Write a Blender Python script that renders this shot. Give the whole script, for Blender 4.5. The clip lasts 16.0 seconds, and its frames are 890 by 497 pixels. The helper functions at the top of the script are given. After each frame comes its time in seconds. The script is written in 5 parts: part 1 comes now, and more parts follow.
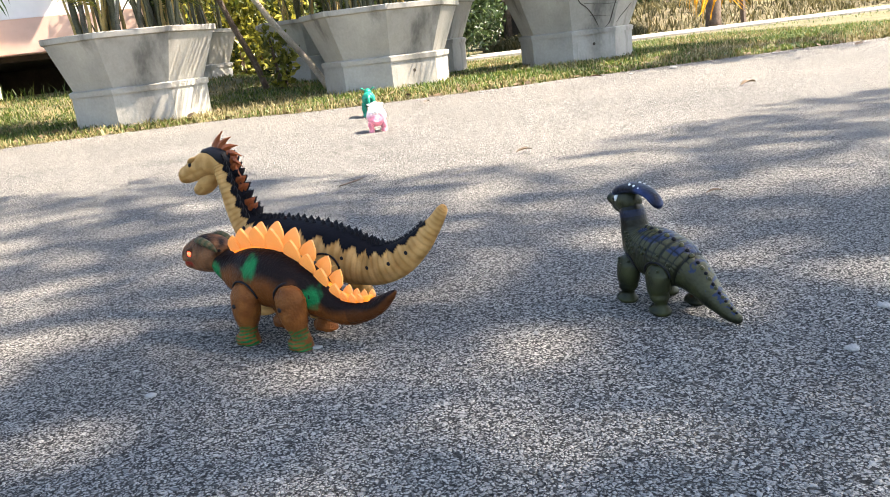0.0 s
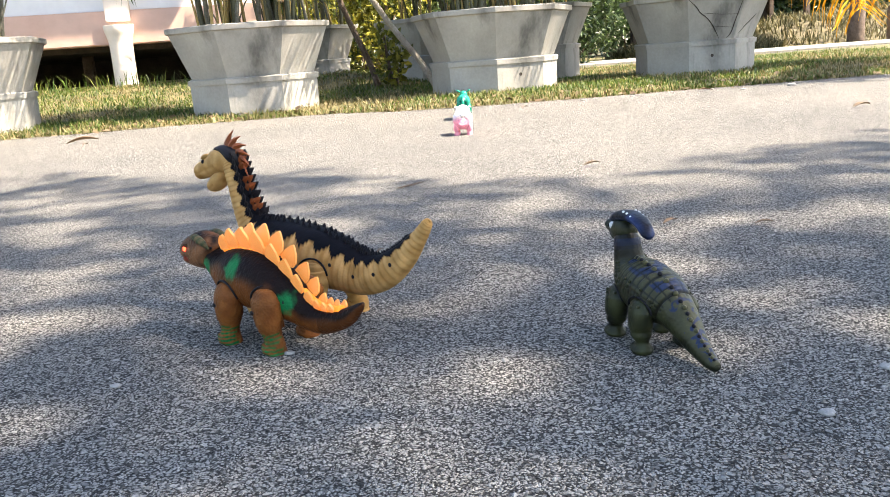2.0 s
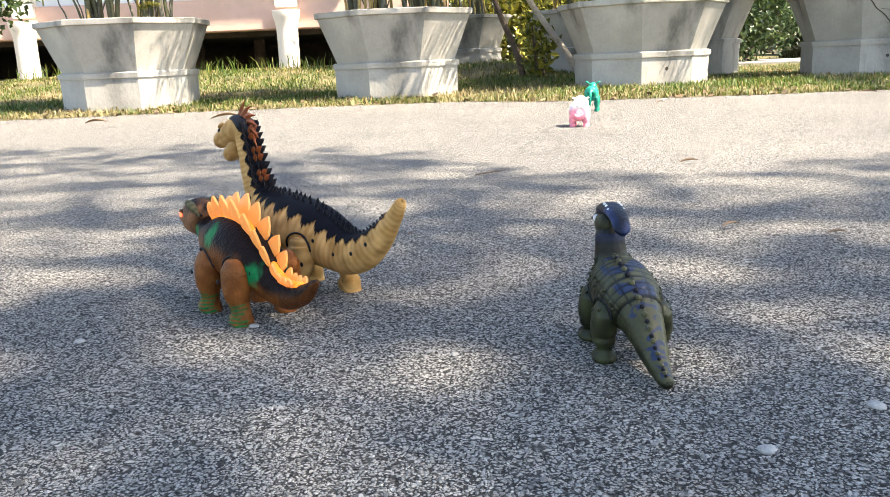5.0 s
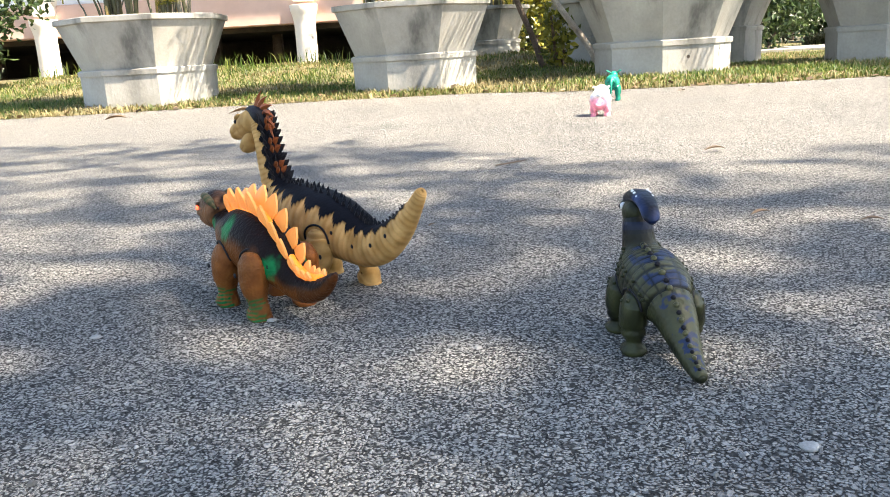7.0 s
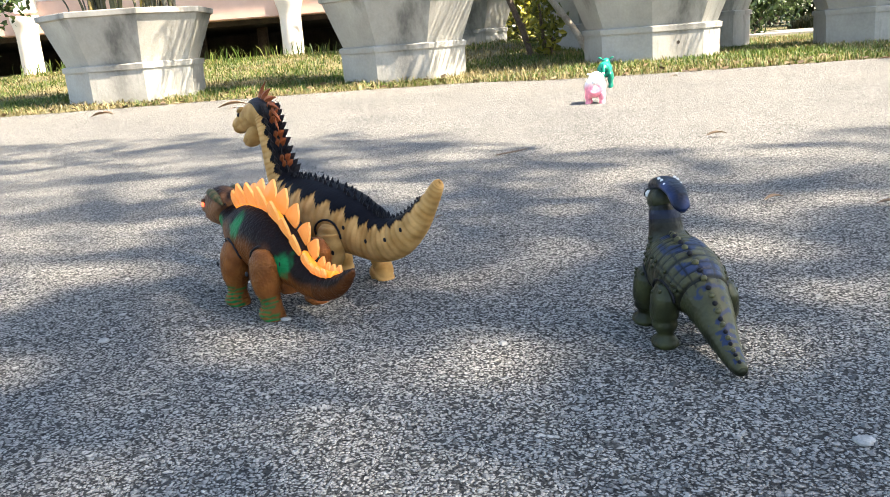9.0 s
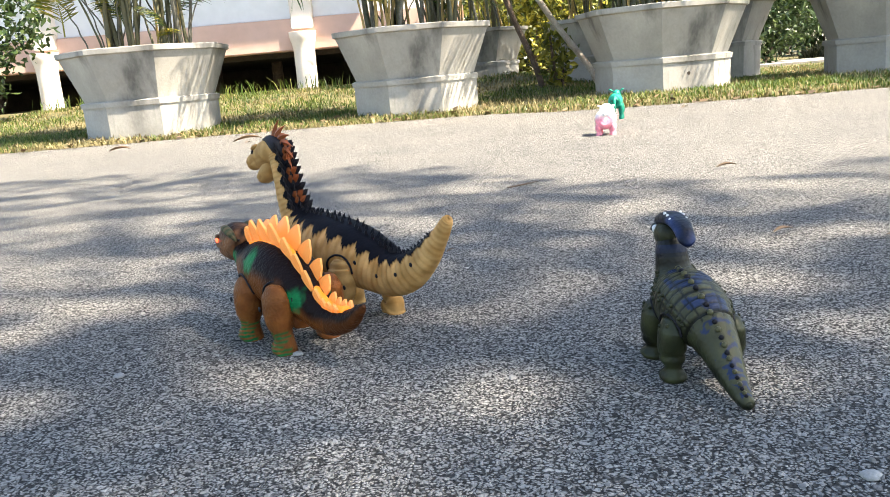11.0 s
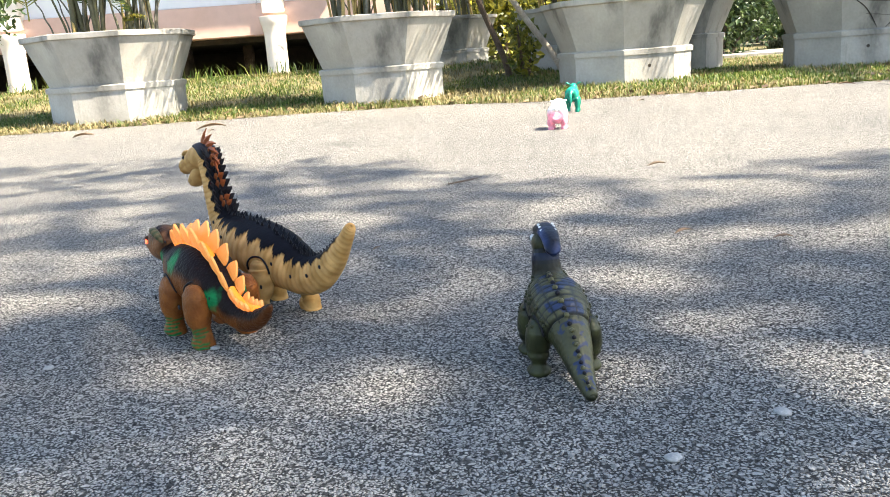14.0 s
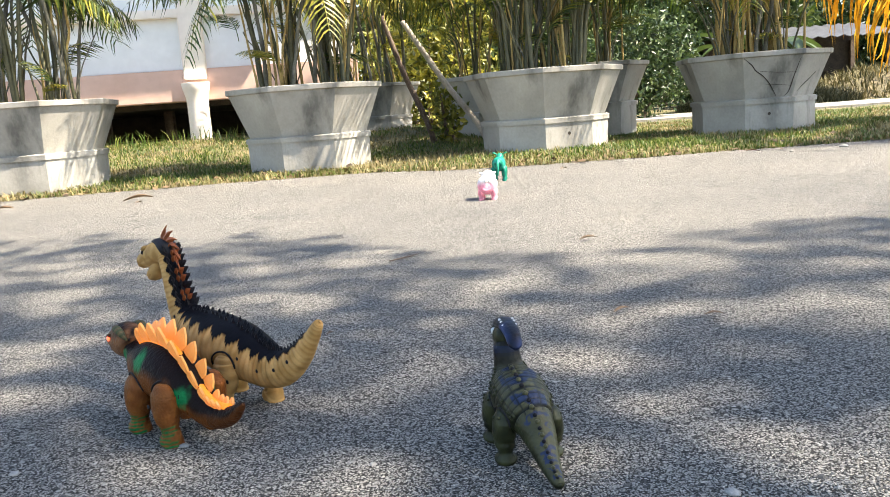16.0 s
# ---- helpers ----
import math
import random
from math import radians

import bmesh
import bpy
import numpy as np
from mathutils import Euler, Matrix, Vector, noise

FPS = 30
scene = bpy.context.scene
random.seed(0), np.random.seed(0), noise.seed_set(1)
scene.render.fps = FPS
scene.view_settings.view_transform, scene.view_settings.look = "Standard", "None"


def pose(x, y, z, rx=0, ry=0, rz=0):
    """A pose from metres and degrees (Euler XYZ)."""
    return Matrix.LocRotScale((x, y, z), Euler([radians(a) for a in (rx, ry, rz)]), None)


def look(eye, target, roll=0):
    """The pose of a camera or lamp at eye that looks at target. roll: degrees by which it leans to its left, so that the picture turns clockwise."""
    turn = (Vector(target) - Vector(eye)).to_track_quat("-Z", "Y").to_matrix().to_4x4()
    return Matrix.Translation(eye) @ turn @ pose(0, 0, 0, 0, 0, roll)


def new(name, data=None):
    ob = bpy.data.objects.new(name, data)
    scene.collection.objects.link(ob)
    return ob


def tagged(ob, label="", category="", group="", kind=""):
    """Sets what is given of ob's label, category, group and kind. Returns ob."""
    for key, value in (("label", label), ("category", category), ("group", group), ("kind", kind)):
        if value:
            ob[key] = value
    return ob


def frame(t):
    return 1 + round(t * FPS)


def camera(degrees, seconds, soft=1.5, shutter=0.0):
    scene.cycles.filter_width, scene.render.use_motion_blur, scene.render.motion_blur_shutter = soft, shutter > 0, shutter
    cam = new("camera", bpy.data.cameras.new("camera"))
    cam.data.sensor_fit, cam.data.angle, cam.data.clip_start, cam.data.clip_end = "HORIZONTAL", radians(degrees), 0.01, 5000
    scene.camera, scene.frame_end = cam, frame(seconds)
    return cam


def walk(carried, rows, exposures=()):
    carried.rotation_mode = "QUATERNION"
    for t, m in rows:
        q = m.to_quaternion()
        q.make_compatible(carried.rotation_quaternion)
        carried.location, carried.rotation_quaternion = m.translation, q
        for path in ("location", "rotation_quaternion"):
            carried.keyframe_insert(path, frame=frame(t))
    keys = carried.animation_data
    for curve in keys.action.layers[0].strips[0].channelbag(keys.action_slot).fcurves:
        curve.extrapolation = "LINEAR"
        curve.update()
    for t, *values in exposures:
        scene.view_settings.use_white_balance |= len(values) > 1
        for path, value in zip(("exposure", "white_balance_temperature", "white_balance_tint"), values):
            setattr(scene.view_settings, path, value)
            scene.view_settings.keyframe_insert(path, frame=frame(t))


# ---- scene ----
cam = camera(57.1, 16.0, soft=0.9)
PATH = [
    (0, (-0.1105, 0.0854, 0.3172), (0.5086, 1.9232, -0.1717), -6.56),
    (0.5, (-0.0884, 0.0785, 0.3206), (0.4748, 1.9353, -0.1644), -6.77),
    (1, (-0.0536, 0.0718, 0.3191), (0.4497, 1.9468, -0.1614), -6.16),
    (1.5, (-0.0131, 0.0642, 0.3137), (0.4265, 1.9556, -0.1651), -5.20),
    (2, (0.0422, 0.0731, 0.3133), (0.3950, 1.9871, -0.1471), -4.12),
    (2.5, (0.0912, 0.0779, 0.3042), (0.3490, 2.0084, -0.1505), -3.26),
    (3, (0.1276, 0.0723, 0.3019), (0.2906, 2.0085, -0.1717), -3.21),
    (3.5, (0.1634, 0.0767, 0.2971), (0.2615, 2.0160, -0.1821), -2.85),
    (6, (0.2631, 0.1123, 0.2760), (0.1947, 2.0612, -0.1679), -2.96),
    (6.5, (0.2606, 0.1120, 0.2773), (0.1826, 2.0582, -0.1768), -3.25),
    (7, (0.2423, 0.1271, 0.2725), (0.1678, 2.0696, -0.1976), -3.29),
    (7.5, (0.2471, 0.1297, 0.2751), (0.1892, 2.0708, -0.2033), -3.37),
    (8, (0.2474, 0.1407, 0.2704), (0.2203, 2.0787, -0.2228), -4.01),
    (8.5, (0.2451, 0.1505, 0.2755), (0.2253, 2.0874, -0.2228), -4.39),
    (9, (0.2109, 0.1523, 0.2707), (0.1632, 2.0899, -0.2229), -4.28),
    (9.5, (0.1949, 0.1366, 0.2799), (0.0956, 2.0779, -0.1910), -4.06),
    (9.7, (0.1955, 0.1359, 0.2795), (0.0854, 2.0800, -0.1768), -4.08),
    (11.8, (0.2365, 0.1453, 0.2737), (0.1770, 2.1004, -0.1436), -5.12),
    (12, (0.2419, 0.1457, 0.2707), (0.1643, 2.0971, -0.1609), -5.04),
    (12.5, (0.2508, 0.1531, 0.2598), (0.1818, 2.1009, -0.1890), -4.91),
    (13, (0.2654, 0.1432, 0.2693), (0.2463, 2.0860, -0.2048), -5.23),
    (13.5, (0.3155, 0.0610, 0.2909), (0.3138, 1.9979, -0.2073), -5.10),
    (14, (0.3033, 0.0643, 0.3123), (0.2815, 2.0102, -0.1491), -4.07),
    (14.5, (0.3015, 0.0820, 0.3326), (0.3719, 2.0370, -0.0832), -3.81),
    (15, (0.2970, 0.0791, 0.3439), (0.4745, 2.0328, -0.0453), -3.80),
    (15.5, (0.2850, 0.0663, 0.3632), (0.4861, 2.0241, 0.0075), -3.83),
    (16, (0.2596, 0.0223, 0.3670), (0.4356, 1.9864, 0.0330), -4.17),
]
walk(cam, [(t, look(e, g, r)) for t, e, g, r in PATH], exposures=[(0, 2.27, 7150, 12), (6, 2.34, 7150, 10), (9.5, 2.32, 7100, 9), (12.5, 2.2, 7100, 9), (13.5, 2.42, 7000, 8), (15, 2.14, 7050, 9), (16, 2.08, 7050, 9)])

# ---- world and sun ----
SUN_AZ, SUN_EL = radians(-19), radians(53)      # azimuth from +x, elevation
SUN = Vector((math.cos(SUN_AZ) * math.cos(SUN_EL), math.sin(SUN_AZ) * math.cos(SUN_EL), math.sin(SUN_EL)))
world = bpy.data.worlds.new("world")
scene.world = world
world.use_nodes = True
wn = world.node_tree
sky = wn.nodes.new("ShaderNodeTexSky")
sky.sky_type, sky.sun_disc = "NISHITA", False
sky.sun_elevation, sky.sun_rotation = SUN_EL, radians(90) - SUN_AZ
wn.links.new(sky.outputs[0], wn.nodes["Background"].inputs[0])
wn.nodes["Background"].inputs[1].default_value = 0.118
sun = new("sun", bpy.data.lights.new("sun", "SUN"))
sun.data.energy, sun.data.angle, sun.data.color = 5.0, radians(0.53), (1, 0.92, 0.80)
sun.matrix_world = look(SUN * 20, (0, 0, 0))


# ---- materials ----
def nodes_of(name):
    m = bpy.data.materials.new(name)
    m.use_nodes = True
    return m, m.node_tree.nodes, m.node_tree.links, m.node_tree.nodes["Principled BSDF"]


def ramp(nodes, stops):
    r = nodes.new("ShaderNodeValToRGB")
    while len(r.color_ramp.elements) < len(stops):
        r.color_ramp.elements.new(0.5)
    for el, (p, c) in zip(r.color_ramp.elements, stops):
        el.position, el.color = p, (*c, 1)
    return r


def noise_tex(nodes, links, vec, scale, detail=5, rough=0.6):
    n = nodes.new("ShaderNodeTexNoise")
    n.inputs["Scale"].default_value, n.inputs["Detail"].default_value, n.inputs["Roughness"].default_value = scale, detail, rough
    links.new(vec, n.inputs["Vector"])
    return n


def mixed(nodes, links, fac, a, b, mode="MIX"):
    m = nodes.new("ShaderNodeMix")
    m.data_type, m.blend_type = "RGBA", mode
    for sock, v in ((m.inputs[0], fac), (m.inputs[6], a), (m.inputs[7], b)):
        if isinstance(v, (int, float)):
            sock.default_value = v
        elif isinstance(v, tuple):
            sock.default_value = (*v, 1)
        else:
            links.new(v, sock)
    return m.outputs[2]


def bumped(nodes, links, bsdf, height, strength, dist):
    b = nodes.new("ShaderNodeBump")
    b.inputs["Strength"].default_value, b.inputs["Distance"].default_value = strength, dist
    links.new(height, b.inputs["Height"])
    links.new(b.outputs[0], bsdf.inputs["Normal"])


def plain(name, a, b, rough=0.6, scale=20.0, bump=0.3, dist=0.002, fine=8.0, grain=0.18):
    """Two-tone surface with grain at two scales."""
    m, n, l, p = nodes_of(name)
    co = n.new("ShaderNodeTexCoord").outputs["Object"]
    t1, t2 = noise_tex(n, l, co, scale), noise_tex(n, l, co, scale * fine)
    r1 = ramp(n, [(0.3, a), (0.7, b)])
    l.new(t1.outputs[0], r1.inputs[0])
    r2 = ramp(n, [(0.3, (1 - grain,) * 3), (0.7, (1 + 0.8 * grain,) * 3)])
    l.new(t2.outputs[0], r2.inputs[0])
    l.new(mixed(n, l, 1.0, r1.outputs[0], r2.outputs[0], "MULTIPLY"), p.inputs["Base Color"])
    p.inputs["Roughness"].default_value = rough
    bumped(n, l, p, t2.outputs[0], bump, dist)
    return m


def painted_plastic(name, rough, bump_scale, bump, tone=1.0, gloss=0.3):
    """Moulded plastic that takes its sprayed paint from the mesh's paint layer."""
    m, n, l, p = nodes_of(name)
    at = n.new("ShaderNodeAttribute")
    at.attribute_name = "paint"
    co = n.new("ShaderNodeTexCoord").outputs["Object"]
    t = noise_tex(n, l, co, 60)
    r = ramp(n, [(0.3, (0.72 * tone, 0.72 * tone, 0.72 * tone)), (0.75, (1.2 * tone, 1.18 * tone, 1.15 * tone))])
    l.new(t.outputs[0], r.inputs[0])
    l.new(mixed(n, l, 1.0, at.outputs["Color"], r.outputs[0], "MULTIPLY"), p.inputs["Base Color"])
    p.inputs["Roughness"].default_value = rough
    v = n.new("ShaderNodeTexVoronoi")
    v.inputs["Scale"].default_value = bump_scale
    l.new(co, v.inputs["Vector"])
    p.inputs["Specular IOR Level"].default_value = gloss
    bumped(n, l, p, v.outputs["Distance"], bump, 0.0008)
    return m


def asphalt():
    m, n, l, p = nodes_of("asphalt")
    co = n.new("ShaderNodeTexCoord").outputs["Object"]
    vor = n.new("ShaderNodeTexVoronoi")
    vor.inputs["Scale"].default_value = 400
    warp = noise_tex(n, l, co, 40, 3)
    l.new(mixed(n, l, 0.012, co, warp.outputs["Color"], "ADD"), vor.inputs["Vector"])
    sep = n.new("ShaderNodeSeparateColor")
    l.new(vor.outputs["Color"], sep.inputs[0])
    tones = [(0.0, (0.15, 0.15, 0.151)), (0.2, (0.29, 0.286, 0.278)), (0.7, (0.36, 0.353, 0.339)), (0.95, (0.405, 0.396, 0.378)), (1.0, (0.49, 0.478, 0.455))]
    # gaps between chips carry their shade in the colour as well as the relief
    seams = [(0.0, (1.22, 1.21, 1.2)), (0.42, (1.08, 1.08, 1.07)), (0.62, (0.15, 0.15, 0.152))]
    chips, gap = ramp(n, tones), ramp(n, seams)
    l.new(sep.outputs[0], chips.inputs[0])
    l.new(vor.outputs["Distance"], gap.inputs[0])
    c = mixed(n, l, 1.0, chips.outputs[0], gap.outputs[0], "MULTIPLY")
    # coarser flat flakes in patches
    wide = n.new("ShaderNodeTexVoronoi")
    wide.inputs["Scale"].default_value = 190
    l.new(mixed(n, l, 0.02, co, warp.outputs["Color"], "ADD"), wide.inputs["Vector"])
    sep2 = n.new("ShaderNodeSeparateColor")
    l.new(wide.outputs["Color"], sep2.inputs[0])
    chips2, gap2 = ramp(n, tones), ramp(n, seams)
    l.new(sep2.outputs[0], chips2.inputs[0])
    l.new(wide.outputs["Distance"], gap2.inputs[0])
    c2 = mixed(n, l, 1.0, chips2.outputs[0], gap2.outputs[0], "MULTIPLY")
    where = ramp(n, [(0.78, (0, 0, 0)), (0.82, (1, 1, 1))])
    l.new(sep2.outputs[1], where.inputs[0])
    c = mixed(n, l, where.outputs[0], c, c2)
    # pits are darkened in the colour too, to deepen the shade inside them
    pits = noise_tex(n, l, co, 150, 6, 0.75)
    pr = ramp(n, [(0.37, (0.10, 0.10, 0.103)), (0.48, (1.05, 1.05, 1.05))])
    l.new(pits.outputs[0], pr.inputs[0])
    c = mixed(n, l, 0.9, c, pr.outputs[0], "MULTIPLY")
    big = noise_tex(n, l, co, 1.3, 6, 0.65)
    br = ramp(n, [(0.3, (0.85, 0.84, 0.835)), (0.7, (1.15, 1.115, 1.06))])
    l.new(big.outputs[0], br.inputs[0])
    c = mixed(n, l, 1.0, c, br.outputs[0], "MULTIPLY")
    stain = noise_tex(n, l, co, 6, 4, 0.6)
    sr = ramp(n, [(0.28, (0.72, 0.72, 0.74)), (0.42, (1, 1, 1))])
    l.new(stain.outputs[0], sr.inputs[0])
    l.new(mixed(n, l, 0.7, c, sr.outputs[0], "MULTIPLY"), p.inputs["Base Color"])
    p.inputs["Roughness"].default_value, p.inputs["Specular IOR Level"].default_value = 0.9, 0.15
    inv = n.new("ShaderNodeMath")
    inv.operation = "MULTIPLY_ADD"
    inv.inputs[1].default_value = -1.2
    l.new(vor.outputs["Distance"], inv.inputs[0])
    l.new(pits.outputs[0], inv.inputs[2])
    bumped(n, l, p, inv.outputs[0], 1.0, 0.0045)
    return m


def concrete():
    """Weathered cast concrete with grey stains and runs."""
    m, n, l, p = nodes_of("weathered_concrete")
    co = n.new("ShaderNodeTexCoord").outputs["Object"]
    rnd = n.new("ShaderNodeObjectInfo").outputs["Random"]
    big, fine = noise_tex(n, l, co, 1.9, 5, 0.55), noise_tex(n, l, co, 60, 4)
    mp = n.new("ShaderNodeMapping")
    mp.inputs["Scale"].default_value = (7, 7, 1.6)
    l.new(co, mp.inputs["Vector"])
    runs = noise_tex(n, l, mp.outputs[0], 1.0, 5)
    r1 = ramp(n, [(0.34, (0.16, 0.152, 0.138)), (0.46, (0.285, 0.27, 0.242)), (0.68, (0.395, 0.376, 0.338))])
    l.new(big.outputs[0], r1.inputs[0])
    r2 = ramp(n, [(0.32, (0.5, 0.5, 0.5)), (0.48, (1, 1, 1))])
    l.new(runs.outputs[0], r2.inputs[0])
    r3 = ramp(n, [(0.3, (0.93, 0.93, 0.93)), (0.7, (1.05, 1.05, 1.05))])
    l.new(fine.outputs[0], r3.inputs[0])
    c = mixed(n, l, 1.0, mixed(n, l, 1.0, r1.outputs[0], r2.outputs[0], "MULTIPLY"), r3.outputs[0], "MULTIPLY")
    l.new(c, p.inputs["Base Color"])
    p.inputs["Roughness"].default_value = 0.9
    bumped(n, l, p, fine.outputs[0], 0.35, 0.004)
    return m


def leafy(name, dark, light, third=None, trans=0.35, rough=0.45):
    """Leaves: colour varies from leaf to leaf, light passes through."""
    m, n, l, p = nodes_of(name)
    g = n.new("ShaderNodeNewGeometry")
    stops = [(0.0, dark), (0.65, light)] + ([(0.9, third)] if third else [])
    r = ramp(n, stops)
    l.new(g.outputs["Random Per Island"], r.inputs[0])
    co = n.new("ShaderNodeTexCoord").outputs["Object"]
    t = noise_tex(n, l, co, 30)
    r2 = ramp(n, [(0.3, (0.8, 0.8, 0.8)), (0.7, (1.2, 1.2, 1.2))])
    l.new(t.outputs[0], r2.inputs[0])
    c = mixed(n, l, 1.0, r.outputs[0], r2.outputs[0], "MULTIPLY")
    l.new(c, p.inputs["Base Color"])
    p.inputs["Roughness"].default_value = rough
    tr = n.new("ShaderNodeBsdfTranslucent")
    l.new(c, tr.inputs["Color"])
    mx = n.new("ShaderNodeMixShader")
    mx.inputs[0].default_value = trans
    l.new(p.outputs[0], mx.inputs[1])
    l.new(tr.outputs[0], mx.inputs[2])
    l.new(mx.outputs[0], n["Material Output"].inputs[0])
    return m


def glowing(name, col, strength, rough=0.4, trans=0.0):
    m, n, l, p = nodes_of(name)
    co = n.new("ShaderNodeTexCoord").outputs["Object"]
    t = noise_tex(n, l, co, 90)
    r = ramp(n, [(0.3, tuple(v * 0.8 for v in col)), (0.7, col)])
    l.new(t.outputs[0], r.inputs[0])
    l.new(r.outputs[0], p.inputs["Base Color"])
    p.inputs["Roughness"].default_value = rough
    p.inputs["Emission Color"].default_value = (*col, 1)
    p.inputs["Emission Strength"].default_value = strength
    if trans:
        tr = n.new("ShaderNodeBsdfTranslucent")
        l.new(r.outputs[0], tr.inputs["Color"])
        mx = n.new("ShaderNodeMixShader")
        mx.inputs[0].default_value = trans
        l.new(p.outputs[0], mx.inputs[1])
        l.new(tr.outputs[0], mx.inputs[2])
        l.new(mx.outputs[0], n["Material Output"].inputs[0])
    return m


ASPHALT, CONCRETE = asphalt(), concrete()
SOIL = plain("dry_soil", (0.09, 0.075, 0.04), (0.19, 0.155, 0.09), 0.95, 6, 0.8, 0.01)
LAWN = plain("lawn_soil", (0.045, 0.05, 0.016), (0.17, 0.135, 0.06), 0.95, 2.5, 0.8, 0.01)
GRASS = leafy("grass_blades", (0.026, 0.058, 0.008), (0.08, 0.13, 0.016), (0.17, 0.19, 0.045), 0.35, 0.5)
DRY = leafy("dry_grass", (0.09, 0.08, 0.03), (0.21, 0.17, 0.07), (0.34, 0.28, 0.14), 0.25, 0.8)
BANK = leafy("bank_grass", (0.04, 0.042, 0.015), (0.115, 0.10, 0.04), (0.20, 0.17, 0.085), 0.2, 0.8)
FROND = leafy("palm_leaf", (0.010, 0.026, 0.005), (0.055, 0.088, 0.011), (0.22, 0.21, 0.025), 0.35, 0.55)
FROND_YELLOW = leafy("yellow_palm_leaf", (0.42, 0.19, 0.012), (0.66, 0.34, 0.025), (0.72, 0.48, 0.06), 0.4, 0.45)
FROND_LIME = leafy("lime_palm_leaf", (0.10, 0.12, 0.015), (0.26, 0.25, 0.03), (0.42, 0.33, 0.05), 0.4, 0.45)
LEAF = leafy("tree_leaf", (0.018, 0.04, 0.010), (0.055, 0.09, 0.02), (0.14, 0.17, 0.04), 0.3, 0.45)
LEAF_DARK = leafy("dark_leaf", (0.015, 0.035, 0.012), (0.05, 0.085, 0.025), (0.09, 0.13, 0.04), 0.25, 0.4)
LEAF_YELLOW = leafy("young_leaf", (0.07, 0.085, 0.015), (0.20, 0.20, 0.03), (0.42, 0.38, 0.06), 0.4, 0.45)
CANE_GREEN = plain("green_cane", (0.035, 0.036, 0.015), (0.11, 0.10, 0.045), 0.55, 9, 0.3)
CANE_TAN = plain("tan_cane", (0.26, 0.17, 0.05), (0.48, 0.34, 0.12), 0.6, 9, 0.3)
CANE_GREY = plain("grey_cane", (0.05, 0.046, 0.034), (0.17, 0.16, 0.125), 0.7, 12, 0.4)
BARK = plain("bark", (0.06, 0.04, 0.03), (0.17, 0.12, 0.09), 0.9, 12, 1.0, 0.01)
BARK_PALE = plain("pale_bark", (0.28, 0.23, 0.18), (0.48, 0.42, 0.35), 0.85, 14, 0.8, 0.006)
WALL_PINK = plain("pink_plaster", (0.60, 0.39, 0.31), (0.68, 0.47, 0.39), 0.85, 1.2, 0.2, grain=0.04)
WALL_WHITE = plain("white_plaster", (0.72, 0.71, 0.70), (0.80, 0.79, 0.78), 0.8, 0.9, 0.15, grain=0.04)
CREAM = plain("cream_plaster", (0.76, 0.65, 0.55), (0.84, 0.76, 0.68), 0.8, 1.5, 0.15, grain=0.04)
# near-black brown for cracks, holes and the dark inside the crawl space and shed
DARK_FILL = plain("dark_fill", (0.02, 0.016, 0.012), (0.06, 0.045, 0.035), 0.9, 6, 0.4)
# darker than real tin: tree shade over the shed roof is in the colour
TIN = plain("corrugated_tin", (0.06, 0.062, 0.068), (0.12, 0.122, 0.128), 0.5, 5, 0.2)
PATH_MAT = plain("pale_concrete_path", (0.22, 0.205, 0.18), (0.33, 0.31, 0.275), 0.9, 2, 0.4, 0.004)
STONE = plain("pale_stone", (0.22, 0.215, 0.205), (0.36, 0.35, 0.33), 0.85, 50, 0.5)
DEAD_LEAF = leafy("dead_leaf", (0.04, 0.026, 0.016), (0.12, 0.075, 0.04), (0.24, 0.17, 0.10), 0.15, 0.7)
CHIP = leafy("stone_chip", (0.04, 0.04, 0.04), (0.18, 0.176, 0.168), (0.30, 0.292, 0.276), 0.0, 0.85)
TOY_TAN = painted_plastic("tan_toy_plastic", 0.55, 260, 0.2, 1.0, 0.06)
TOY_BROWN = painted_plastic("brown_toy_plastic", 0.5, 330, 0.9, 0.72, 0.1)
TOY_OLIVE = painted_plastic("olive_toy_plastic", 0.42, 300, 0.35, 0.8, 0.2)
TOY_GREEN = painted_plastic("teal_toy_plastic", 0.25, 160, 0.08)
TOY_PINK = painted_plastic("pink_toy_plastic", 0.35, 160, 0.05)
BLACK_PL = plain("black_plastic", (0.004, 0.004, 0.006), (0.012, 0.011, 0.014), 0.55, 60, 0.2)
BLACK_PL.node_tree.nodes["Principled BSDF"].inputs["Specular IOR Level"].default_value = 0.15
RUST_PL = plain("rust_orange_plastic", (0.16, 0.035, 0.008), (0.32, 0.085, 0.018), 0.5, 40, 0.2)
PLATE_PL = glowing("amber_translucent_plastic", (0.93, 0.46, 0.13), 0.07, 0.4, 0.4)
STRIP_PL = glowing("lit_amber_strip", (1.0, 0.30, 0.03), 0.26, 0.4, 0.3)
EYE_RED = glowing("lit_red_eye", (1.0, 0.05, 0.02), 2.2)
EYE_WHITE = plain("eye_white", (0.6, 0.6, 0.58), (0.75, 0.75, 0.72), 0.25, 80, 0.05)


# ---- mesh helpers ----
def shade(mesh, smooth=True):
    if smooth:
        mesh.polygons.foreach_set("use_smooth", [True] * len(mesh.polygons))


def mesh_of(name, verts, faces, material, smooth=False):
    me = bpy.data.meshes.new(name)
    me.from_pydata(verts, [], faces)
    me.materials.append(material)
    shade(me, smooth)
    return me


def part(name, bm, material, parent, label="", smooth=False):
    me = bpy.data.meshes.new(name)
    bm.to_mesh(me)
    bm.free()
    me.materials.append(material)
    shade(me, smooth)
    ob = new(name, me)
    ob.parent = parent
    return tagged(ob, label)


